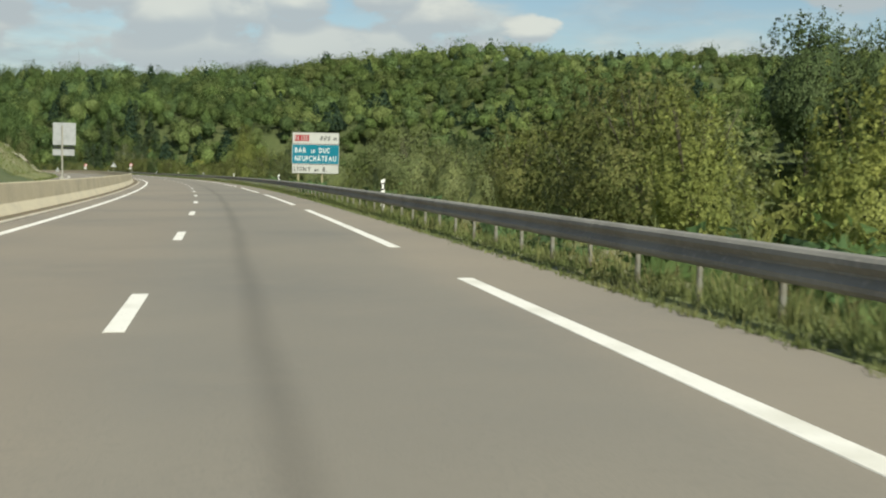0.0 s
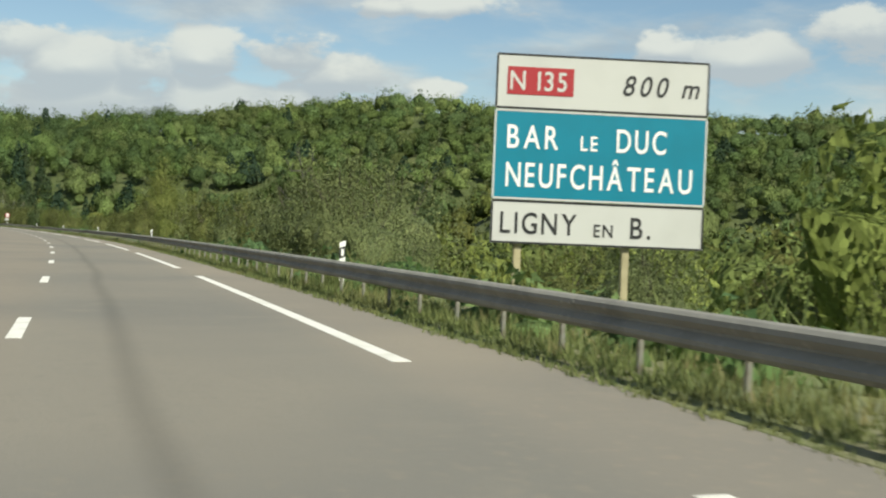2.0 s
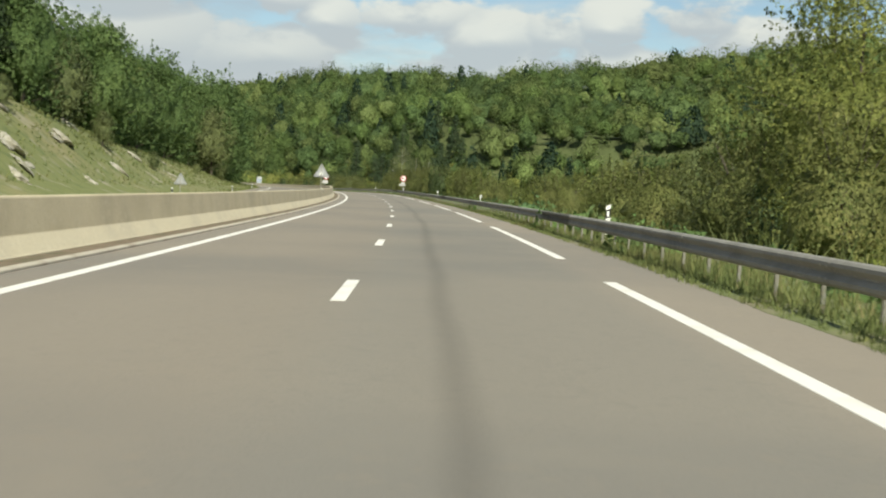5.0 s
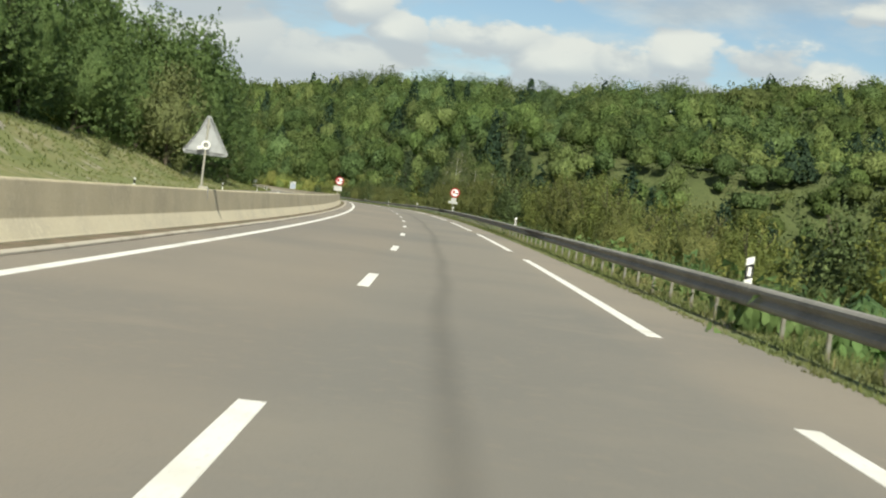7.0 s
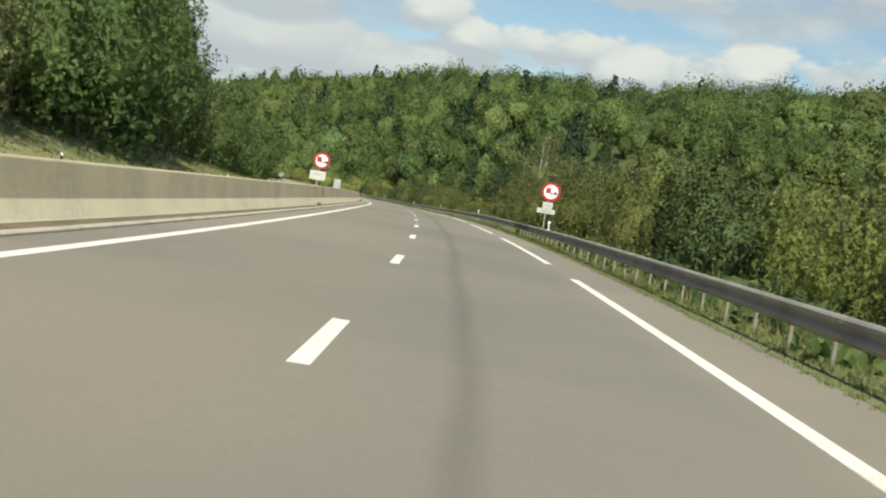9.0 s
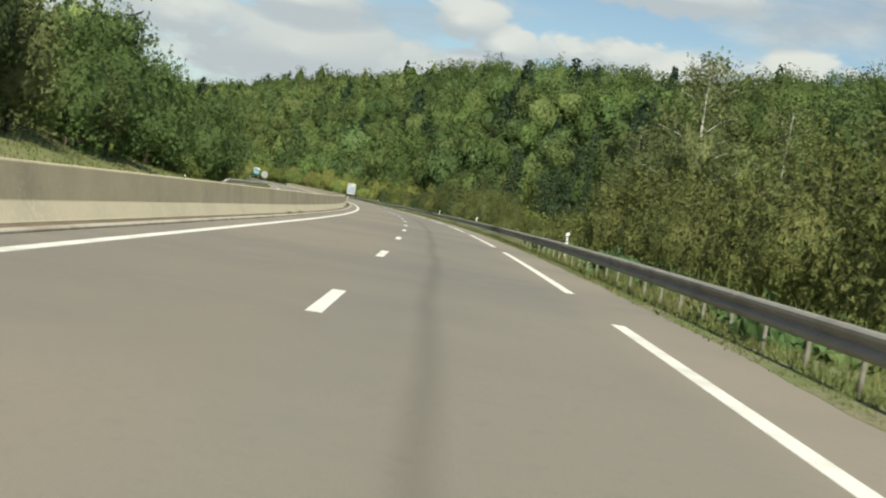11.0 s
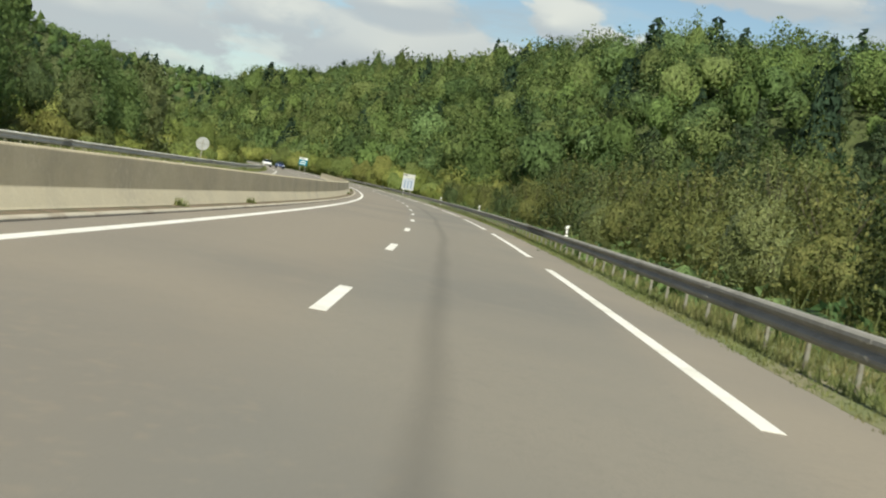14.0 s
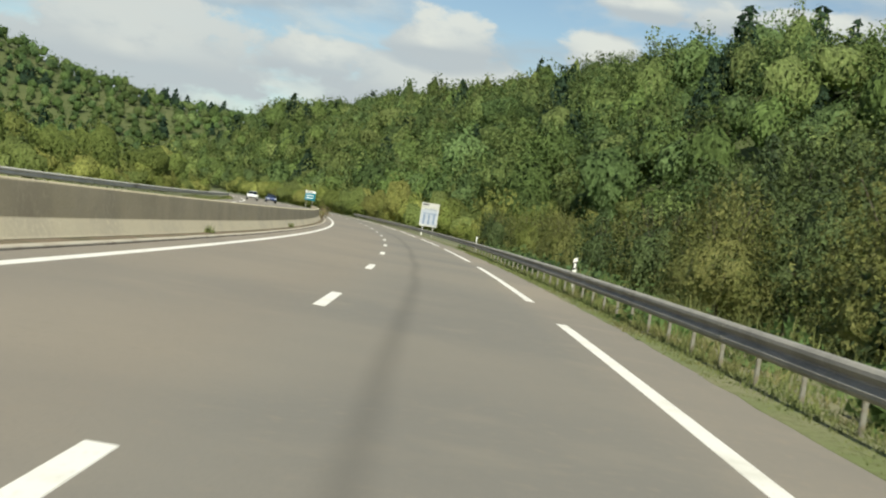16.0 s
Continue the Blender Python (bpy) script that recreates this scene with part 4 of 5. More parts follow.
def plant_trees():
    rng = np.random.default_rng(5)
    yellow = tree_template(41, 9.5, 5.6, 4600, 0.14, LEAF_BRIGHT, airy=1.12, label="tall yellow-green tree standing above the bushes")
    birch = tree_template(42, 11.0, 5.5, 4600, 0.13, LEAF_GREY, BIRCH, 0.3, "silver birch with white trunk and airy crown", 0.12, 0.95, inner=0.40)
    dark = tree_template(43, 10.0, 7.5, 4600, 0.20, LEAF_DARK, airy=1.2, inner=0.74, label="dark round broadleaf tree on the slope")
    broad = tree_template(44, 11.0, 8.5, 6800, 0.31, LEAF_FRESH, bare=0.03, airy=1.45, inner=0.68, label="dense green broadleaf tree at the wood's edge")
    pale = tree_template(45, 9.0, 7.0, 6000, 0.24, LEAF_GREY, bare=0.03, airy=1.4, inner=0.68, label="pale green broadleaf tree at the wood's edge")

    def put(ob, s, d, high, base, first=False, turn=None):
        x, y, z = on_land(s, d, -0.1)
        k = high / base
        m = Matrix.LocRotScale((x, y, z), Euler((0, 0, rng.uniform(0, 6.28) if turn is None else turn)), (k, k, k))
        if first:
            ob.matrix_world = m
        else:
            copy_thing(ob, m)

    put(yellow, 186, 12.5, 10.0, 9.5, True)
    for s, d, h in ((181, 11.5, 7.5), (191, 13.0, 8.2), (178, 14, 7.0)):
        put(yellow, s, d, h, 9.5)
    put(birch, 389, 12.5, 11.5, 11.0, True)
    for s, d, h in ((384, 11.5, 10.0), (394, 13.0, 9.0), (401, 12.0, 8.6), (379, 13.5, 9.0), (373, 15, 9.5)):
        put(birch, s, d, h, 11.0)
    put(dark, 66, 21, 9.0, 10.0, True)
    # those at s 511 to 531 carry their shaded side as dark leaf colour
    for s, d, h in ((158, 92, 28.0), (166, 102, 26.0), (150, 100, 25.0), (322, 96, 17.0), (330, 103, 15.0), (338, 110, 15.0), (517, 11.8, 6.8), (524, 12.8, 7.6), (511, 13.5, 7.2), (531, 12.5, 7.0), (118, 30, 9.5), (500, 14, 9.5), (506, 16, 9.0), (560, 22, 9.0)):
        put(dark, s, d, h, 10.0)
    pine = tree_template(46, 12.0, 5.6, 2600, 0.20, NEEDLES, bare=0.06, airy=0.9, label="dark pointed pine above the cut bank", pointed=True)
    put(pine, 238, -29, 12.5, 12.0, True)
    for s, d, h in ((231, -31, 11.0), (246, -30, 12.0), (256, -32, 10.5), (284, -31, 11.0), (310, -30, 12), (345, -31, 11), (225, -28, 9.0)):
        put(pine, s, d, h, 12.0)
    # a stand of spruces at the foot of the wooded hill
    for i in range(24):
        s, d = 592 + 8.5 * (i % 6) + rng.uniform(-4, 4), 54 + 11 * (i // 6) + rng.uniform(-5, 5)
        put(pine, s, d, rng.uniform(13.0, 18.0), 12.0)
    # wood's edge on the far side of the opposite carriageway
    put(broad, 300, -30, 11.0, 11.0, True)
    put(pale, 520, -21, 7.0, 9.0, True)
    s = 240.0
    while s < 528:
        d = -rng.uniform(26, 31) if s < 330 else -rng.uniform(21.5, 26) if s < 440 else -rng.uniform(19.5, 24)
        which = rng.choice(3, p=(0.72, 0.14, 0.14))
        tall = np.interp(s, [240, 330, 350, 385, 397, 415, 440, 475, 510, 530], [10.0, 11.5, 14.0, 14.0, 12.0, 9.2, 8.8, 7.6, 5.6, 4.6])
        put((broad, pale, dark)[which], s, d, tall * rng.uniform(0.85, 1.1), (11.0, 9.0, 10.0)[which])
        s += rng.uniform(4.2, 6.2)
    for s, d, high in ((29, 13.5, 6.8), (398, 11.8, 9.0), (405, 14.5, 9.5), (248, -22.7, 3.6), (262, -21, 2.2), (226, -24, 2.6), (300, -21.5, 1.8), (330, -20.5, 2.4)):
        put(pale, s, d, high, 9.0)


plant_trees()


def crown_template(rng, high, wide, n, size, conifer=False, knobs=5, fine=2, full=0.74):
    if conifer:
        lobes = [((0, 0, high * (0.16 + 0.155 * i)), (wide * 0.5 * (1 - i / 6.2), wide * 0.5 * (1 - i / 6.2), high * 0.15)) for i in range(6)]
        quads, way = lobe_cores(rng, lobes, 0.95, size * 0.9, 0.12, -0.6, 0.3)
        return tris_of(quads), np.repeat(way[:, None], 3, 1)
    lean = rng.normal(0, 0.06, 2) * wide
    lobes = [((lean[0], lean[1], high * 0.45), (wide * rng.uniform(0.30, 0.40), wide * rng.uniform(0.30, 0.40), high * rng.uniform(0.36, 0.46)))]
    for i in range(knobs + 8):
        a, z = i * 2.4 + rng.uniform(-0.6, 0.6), rng.uniform(0.22, 0.95)
        q = wide * 0.45 * math.sqrt(max(0.05, 1 - (1.9 * z - 0.85) ** 2)) * rng.uniform(0.5, 1.15)
        r = wide * rng.uniform(0.08, 0.20)
        lobes.append(((math.cos(a) * q, math.sin(a) * q, high * z), (r, r * rng.uniform(0.7, 1.3), r * rng.uniform(0.6, 1.25))))
    inner, inner_way = lump(rng, lobes, fine, 0.085, full - 0.05)
    pts, way = crown_points(rng, [(c, np.array(r) * 0.90) for c, r in lobes], n, 0.0)
    keep = pts[:, 2] > high * 0.1
    pts, way = pts[keep], way[keep]
    whole = pts - np.array((0, 0, high * 0.42))
    whole /= np.linalg.norm(whole, axis=1)[:, None] + 1e-9
    soft = (way + rng.normal(0, 0.22, way.shape)) * 0.45 + whole * 0.65 + np.array((0, 0, 0.5))
    tris = np.concatenate([tris_of(leaf_quads(rng, pts, way, size * 0.62, 0.7, 1.0, 0.42)), inner])
    return tris, np.concatenate([np.repeat(soft[:, None], 3, 1), inner_way])


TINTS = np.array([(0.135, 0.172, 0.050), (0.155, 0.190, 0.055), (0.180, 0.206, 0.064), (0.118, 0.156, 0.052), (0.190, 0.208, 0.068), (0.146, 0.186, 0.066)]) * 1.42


def forest(name, label, spots, high, wide, n, size, seed, conifers=0.02, warm=0.0, knobs=5, tall=None, mat=None, fine=2, full=0.78):
    """Many crowns joined: spots are rows of s, d."""
    rng = np.random.default_rng(seed)
    kinds = [crown_template(rng, 1.0 * high, wide, n, size, False, knobs, fine, full) for _ in range(8)]
    firs = [crown_template(rng, high * 1.05, wide * 0.72, int(n * 1.8), size * 0.9, True) for _ in range(2)]
    verts, tint, soft = [], [], []
    place_z = on_land(spots[:, 0], spots[:, 1], -0.3)
    x, y = place_z[:, 0], place_z[:, 1]
    clump = np.sin(x * 0.045 + 2 * np.sin(y * 0.013)) * np.cos(y * 0.06 + 1.0 + np.sin(x * 0.021))
    for i in range(len(spots)):
        fir = rng.random() < conifers * (0.8 + 7 * (clump[i] > 0.45))
        q, way = firs[rng.integers(2)] if fir else kinds[rng.integers(8)]
        a, k = rng.uniform(0, 6.28), rng.uniform(0.62, 1.3)
        c, sn = math.cos(a) * k, math.sin(a) * k
        rot = np.array([[c, -sn, 0], [sn, c, 0], [0, 0, k * rng.uniform(0.75, 1.3)]]) @ np.diag((rng.uniform(0.8, 1.3), rng.uniform(0.8, 1.3), 1.0))
        if tall is not None:
            rot = rot * tall(*spots[i])
        verts.append(q @ rot.T + place_z[i])
        soft.append(way @ rot.T)
        # species tints; the clump swing also paints shadows between crowns into them
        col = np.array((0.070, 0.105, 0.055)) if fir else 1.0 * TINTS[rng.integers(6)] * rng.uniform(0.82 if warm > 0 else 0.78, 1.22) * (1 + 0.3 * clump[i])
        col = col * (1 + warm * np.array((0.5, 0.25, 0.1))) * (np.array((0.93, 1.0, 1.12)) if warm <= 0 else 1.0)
        tint.append(np.repeat(col[None], len(q), 0))
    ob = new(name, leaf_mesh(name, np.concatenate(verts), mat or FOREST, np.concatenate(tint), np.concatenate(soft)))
    return tagged(ob, label, "forest", kind="stuff")


def spots_in(seed, s0, s1, d0, d1, step, keep):
    rng = np.random.default_rng(seed)
    s, d = np.meshgrid(np.arange(s0, s1, step), np.arange(d0, d1, step))
    s, d = s.ravel() + rng.uniform(-0.42, 0.42, s.size) * step, d.ravel() + rng.uniform(-0.42, 0.42, d.size) * step
    ok = keep(s, d)
    return np.stack([s[ok], d[ok]], 1)


def plant_forests():
    ahead = lambda s, d: s > d * 1.15 - 20
    forest("slope_bushes", "green and olive bushes on the slope below the guard rail", spots_in(60, 20, 640, 16, 32, 5.4, lambda s, d: ahead(s, d * 0.9)), 4.4, 5.8, 480, 0.48, 9, 0.0, 0.35, 8, lambda s, d: float(np.interp(s, [0, 36, 42, 62, 76], [1, 1, 0.5, 0.5, 1])), BUSHES, 1)
    forest("valley_scrub", "dense green scrub and young trees on the valley floor", spots_in(61, 20, 640, 32, 330, 8.6, lambda s, d: ahead(s, d) & (d < foot(s) + 25) & ((d < 150) | (s > 350))), 7.0, 12.2, 140, 1.05, 1, 0.01, 0.3, 7, None, None, 1)
    forest("roadside_scrub", "olive-green bushes between the road and the wooded hill", spots_in(68, 620, 900, 9.0, 60, 5.5, lambda s, d: (d < foot(s) + 22) & ((d > 32) | (s > 640))), 5.2, 6.4, 220, 0.46, 8, 0.0, 0.3, 6, None, BUSHES)
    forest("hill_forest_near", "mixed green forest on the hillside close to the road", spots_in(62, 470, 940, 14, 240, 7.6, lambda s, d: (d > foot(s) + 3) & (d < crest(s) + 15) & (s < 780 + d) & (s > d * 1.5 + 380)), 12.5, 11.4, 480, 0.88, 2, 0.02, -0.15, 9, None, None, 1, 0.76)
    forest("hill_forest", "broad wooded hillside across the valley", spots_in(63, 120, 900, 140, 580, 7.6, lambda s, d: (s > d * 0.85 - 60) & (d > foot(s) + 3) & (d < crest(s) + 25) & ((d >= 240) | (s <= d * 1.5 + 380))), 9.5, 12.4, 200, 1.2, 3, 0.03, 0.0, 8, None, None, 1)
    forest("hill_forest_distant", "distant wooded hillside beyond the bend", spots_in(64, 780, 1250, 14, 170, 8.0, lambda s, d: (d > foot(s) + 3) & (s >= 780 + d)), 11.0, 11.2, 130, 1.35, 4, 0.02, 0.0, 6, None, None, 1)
    forest("bank_wood", "dense wood above the grassy bank", spots_in(65, 190, 520, -72, -33, 7.6, lambda s, d: d > -72 + 0 * s), 12.0, 9.4, 300, 0.9, 5, 0.0, 0.0, 9)
    forest("left_thicket", "bushes and young trees behind the opposite guard rail", spots_in(66, 530, 900, -58, -19, 5.6, lambda s, d: (s > 575) | (d < -26)), 4.0, 5.6, 140, 0.55, 6, 0.0, 0.1, 6, None, BUSHES)
    forest("rail_thicket", "low pale green bushes right behind the opposite guard rail", spots_in(72, 446, 720, -22.6, -18.4, 2.3, lambda s, d: s > 440), 1.7, 2.3, 160, 0.22, 14, 0.0, 0.35, 5, None, BUSHES)
    # added low plants, tinted dark for the shadow the bushes throw there
    forest("undergrowth", "low added plants, tinted dark for the bushes' shade behind the rail", spots_in(73, -5, 580, 6.3, 8.8, 1.6, lambda s, d: d > 6), 0.75, 1.9, 70, 0.26, 15, 0.0, -0.5, 4, None, BUSHES, 1)
    forest("valley_wood", "wood on the valley floor away from the road", spots_in(69, 20, 380, 140, 340, 12.0, lambda s, d: d < foot(s) + 25), 8.0, 16.0, 40, 2.0, 11, 0.01, 0.0, 3)
    forest("upland_wood", "wood on the rising ground behind the bank", spots_in(70, 60, 540, -210, -74, 15.0, lambda s, d: d < 0), 10.0, 16.0, 24, 1.3, 12, 0.0, 0.0, 3)

    def near_side(s, d):
        x, y = on_road(s, d)[:, :2].T
        out = ((x - RIDGE_A[0]) * (RIDGE_A[1] - RIDGE_B[1]) + (y - RIDGE_A[1]) * (RIDGE_B[0] - RIDGE_A[0])) / 452.0
        return (far_ridge(x, y) > 4) & (out < 25) & (s > 880)

    # the cooler, darker tint puts distance haze into the ridge's leaf colour
    forest("ridge_forest", "distant wooded ridge, tinted blue-green for haze", spots_in(67, 880, 1700, -520, 120, 9.0, near_side), 7.5, 9.4, 34, 1.7, 7, 0.03, -0.35, 2, None, None, 1)


plant_forests()


# ---- rocks on the cut bank ----
def outcrop(s, d, long, seed, lean=0.0):
    rng = np.random.default_rng(seed)
    bm = bmesh.new()
    bmesh.ops.create_icosphere(bm, subdivisions=3, radius=1.0)
    f = rng.uniform(1.5, 3.0, (4, 3))
    ph = rng.uniform(0, 6.28, 4)
    for v in bm.verts:
        k = np.array(v.co)
        lump = sum(math.sin(float(f[i] @ k) * (1 + 0.7 * i) + ph[i]) * (0.22, 0.16, 0.11, 0.07)[i] for i in range(4))
        v.co = v.co * (1 + lump)
        v.co.x, v.co.y, v.co.z = v.co.x * 0.9, v.co.y * long * 0.55, v.co.z * 0.32
    ob = new("rock_outcrop", from_bm("rock_outcrop", bm, ROCK, False))
    x, y, z = on_land(s, d, -0.2)
    ob.matrix_world = Matrix.LocRotScale((x, y, z), Euler((lean, 0.5, math.radians(heading(s)) + 0.35)), (1, 1, 1))
    return tagged(ob, "pale weathered limestone showing through the grassy bank", "rock", "rocks on the cut bank")


for i, (s, d, long) in enumerate(((234, -22.6, 4.5), (219, -21.5, 3.6), (217.5, -20.2, 3.0), (261, -22.8, 3.2), (281, -23.4, 3.0), (214, -19.2, 2.6), (247, -25.0, 3.4), (209, -22.5, 3.2), (226, -24.5, 2.8), (242, -20.5, 1.8), (270, -20.8, 1.6), (228, -18.8, 1.6))):
    outcrop(s, d, long, 300 + i, 0.12)


# ---- dead tree standing above the bushes ----
def dead_tree(s, d, high):
    rng = np.random.default_rng(17)
    ob = new("dead_tree")
    x, y, z = on_land(s, d, -0.2)
    ob.matrix_world = Matrix.LocRotScale((x, y, z), Euler((0, 0, math.radians(heading(s)))), (1, 1, 1))
    tagged(ob, "bare dead tree with forked grey branches above the bushes", "dead tree")
    lean = -0.16
    verts, faces = tube([(0, 0, 0), (lean * high * 0.35, 0.1, high * 0.4), (lean * high * 0.85, 0.0, high * 0.75), (lean * high * 1.15, 0.1, high)], [0.07, 0.055, 0.04, 0.012], 7)
    part("trunk", mesh_of("trunk", verts, faces, DEAD), ob)
    for t, out, up in ((0.80, 0.55, 0.22), (0.84, -0.75, 0.05), (0.72, 0.3, 0.1), (0.9, -0.25, 0.14), (0.62, -1.2, 0.12)):
        base = np.array((lean * high * (1.15 * t), 0.05, high * t))
        tip = base + np.array((out, rng.normal(0, 0.2), up * high))
        mid = (base + tip) / 2 + np.array((out * 0.25, 0, -0.03 * high))
        verts, faces = tube([tuple(base), tuple(mid), tuple(tip)], [0.026, 0.02, 0.008], 5)
        for k in range(3):
            q = mid + (tip - mid) * rng.uniform(0.1, 0.9)
            v, f = tube([tuple(q), tuple(q + np.array((rng.normal(0, 0.25), rng.normal(0, 0.2), rng.uniform(0.15, 0.5))))], [0.015, 0.006], 4)
            faces += [tuple(n + len(verts) for n in face) for face in f]
            verts += v
        part("branch", mesh_of("branch", verts, faces, DEAD), ob)
    return ob


dead_tree(113.5, 11.6, 6.6)


def kerb_weed(s, d, high, seed):
    rng = np.random.default_rng(seed)
    n = 70
    a = rng.uniform(0, 6.28, n)
    base = np.stack([rng.normal(0, 0.07, n), rng.normal(0, 0.12, n), np.zeros(n)], 1)
    tip = base + np.stack([np.cos(a) * 0.5, np.sin(a) * 0.6, rng.uniform(0.6, 1.2, n)], 1) * (high * rng.uniform(0.4, 1.0, n))[:, None]
    side = np.stack([-np.sin(a), np.cos(a), 0 * a], 1) * 0.014
    ob = new("weed", leaf_mesh("weed", np.stack([base - side, base + side, tip], 1), GRASS))
    ob.matrix_world = place(s, d, 0.05)
    return tagged(ob, "tuft of weeds growing out of the kerb joint", "weed", "weeds on the kerb")


for i, (s, d, high) in enumerate(((382.5, -4.5, 0.12), (386.6, -4.5, 0.13), (452.0, -4.62, 0.22), (461.5, -4.6, 0.2), (520, -4.6, 0.24), (545, -4.6, 0.3), (331, -4.7, 0.16), (437, -4.62, 0.2))):
    kerb_weed(s, d, high, 400 + i)


# ---- verge grass ----
def grass(name, label, count, s0, s1, d0, d1, low, high, wide, blades, mat, seed, up=0.0):
    rng = np.random.default_rng(seed)
    s = rng.uniform(s0, s1, count)
    d = d0 + (d1 - d0) * rng.random(count)
    tall = rng.uniform(low, high, count) * (0.65 + 0.6 * (np.sin(s * 0.23) * np.sin(s * 0.071 + 1) * 0.5 + 0.5))
    tall = tall * np.where((s > 228) & (s < 318) & (d < 5.7) & (d > 0), 0.5, np.where((s > 318) & (d < 5.8) & (d > 0), 0.7, 1.0))
    base = np.where(((d > 4.7) & (d < 8.5))[:, None], on_road(s, d, np.interp(d, [5.0, 5.15, 5.7, 6.6, 8.6], [0.0, 0.01, 0.02, -0.01, -0.14])), on_land(s, d, up))
    base, tall = np.repeat(base, blades, 0), np.repeat(tall, blades)
    n = len(base)
    base = base + np.concatenate([rng.normal(0, 0.05, (n, 2)), np.zeros((n, 1))], 1)
    a = rng.uniform(0, 6.28, n)
    side = np.stack([np.cos(a), np.sin(a), 0 * a], 1) * (wide * rng.uniform(0.6, 1.3, n))[:, None]
    lean = np.stack([rng.normal(0, 0.35, n), rng.normal(0, 0.35, n), np.ones(n)], 1)
    tall = (tall * rng.uniform(0.5, 1.15, n))[:, None]
    tip = base + lean * tall
    ob = new(name, leaf_mesh(name, np.stack([base - side, base + side, tip], 1), mat))
    return tagged(ob, label, "grass", kind="stuff")


grass("verge_grass", "short green grass along the paving's edge", 24000, -5, 560, 4.98, 5.6, 0.04, 0.14, 0.013, 5, GRASS, 71)
grass("ragged_grass", "tufts of grass creeping over the paving's edge", 2200, -5, 560, 4.90, 5.06, 0.05, 0.13, 0.008, 9, GRASS, 76)
grass("tall_verge_grass", "tall green grass and weeds under the guard rail", 14000, -5, 570, 5.35, 6.6, 0.10, 0.32, 0.014, 5, GRASS, 72)
grass("dry_grass", "tall dry yellow grass stalks under the guard rail", 2600, -5, 570, 5.35, 6.6, 0.14, 0.40, 0.012, 5, STRAW, 73)
grass("rail_grass", "pale seeding grass standing in front of the rail's posts", 9000, -5, 570, 5.25, 5.65, 0.14, 0.36, 0.011, 5, GRASS, 77)
grass("slope_weeds", "knee-high weeds on the slope behind the guard rail", 13000, 0, 570, 7.0, 17.0, 0.4, 1.0, 0.026, 5, GRASS, 74)
grass("opposite_verge_grass", "rough grass growing up in front of the opposite guard rail", 5000, 436, 650, -15.65, -15.2, 0.2, 0.42, 0.022, 5, GRASS, 78, 0.1)
grass("bank_grass", "long green and yellowish grass on the cut bank", 15000, 150, 540, -30, -15.8, 0.1, 0.32, 0.045, 4, GRASS, 75)


# ---- signs ----
def flat_box(name, w, h, thick, x, z, y, mat, parent, label="", bevel=0.004):
    return part(name, from_bm(name, box_bm((w, thick, h), (x, y, z), bevel), mat), parent, label)


def glyph(char, size, slant):
    cu = bpy.data.curves.new("letter", "FONT")
    cu.body, cu.size, cu.extrude, cu.shear = char, size, 0.002, slant
    cu.offset = size * 0.010
    tmp = bpy.data.objects.new("letter", cu)
    me = bpy.data.meshes.new_from_object(tmp)
    bpy.data.objects.remove(tmp)
    me.materials.clear()
    xs = [v.co.x for v in me.vertices]
    return me, min(xs), max(xs)


def lettering(text, size, x, z, y, mat, parent, wide=1.0, slant=0.0, loose=0.10):
    """One mesh a letter, each narrowed and set a little apart."""
    narrow = wide * 0.88
    for char in text:
        if char == " ":
            x += size * 0.32 * wide
            continue
        me, x0, x1 = glyph(char, size, slant)
        me.materials.append(mat)
        part("letter", me, parent, "", Matrix.Translation((x - x0 * narrow, y, z)) @ Euler((math.pi / 2, 0, 0)).to_matrix().to_4x4() @ Matrix.Diagonal((narrow, 1, 1, 1)))
        x += (x1 - x0) * narrow + size * loose * wide + size * 0.06


def border(w, h, x, z, y, line, mat, parent):
    bm = bmesh.new()
    for dx, dz, a, b in ((0, h / 2, w, line), (0, -h / 2, w, line), (w / 2, 0, line, h - line), (-w / 2, 0, line, h - line)):
        bmesh.ops.create_cube(bm, size=1.0, matrix=Matrix.Translation((x + dx, y, z + dz)) @ Matrix.Diagonal((a, 0.004, b, 1)))
    return part("border", from_bm("border", bm, mat), parent)


def disc(r_in, r_out, thick, y, mat, parent, name, z=0.0, x=0.0, n=40):
    bm = bmesh.new()
    rings = []
    for yy in (y - thick / 2, y + thick / 2):
        for r in (r_out, r_in):
            rings.append([bm.verts.new((x + math.cos(i * 2 * math.pi / n) * r, yy, z + math.sin(i * 2 * math.pi / n) * r)) for i in range(n)] if r > 0 else None)
    fo, fi, bo, bi = rings
    for i in range(n):
        j = (i + 1) % n
        bm.faces.new((fo[i], fo[j], bo[j], bo[i]))
        if fi:
            bm.faces.new((fo[j], fo[i], fi[i], fi[j]))
            bm.faces.new((bo[i], bo[j], bi[j], bi[i]))
            bm.faces.new((fi[i], bi[i], bi[j], fi[j]))
    if not fi:
        bm.faces.new(fo[::-1])
        bm.faces.new(bo)
    bmesh.ops.recalc_face_normals(bm, faces=bm.faces)
    return part(name, from_bm(name, bm, mat), parent)


def pole(parent, x, z0, z1, r=0.035, mat=None, y=0.05):
    v, f = tube([(x, y, z0), (x, y, z1)], [r, r], 10)
    return part("pole", mesh_of("pole", v, f, mat or POST), parent)


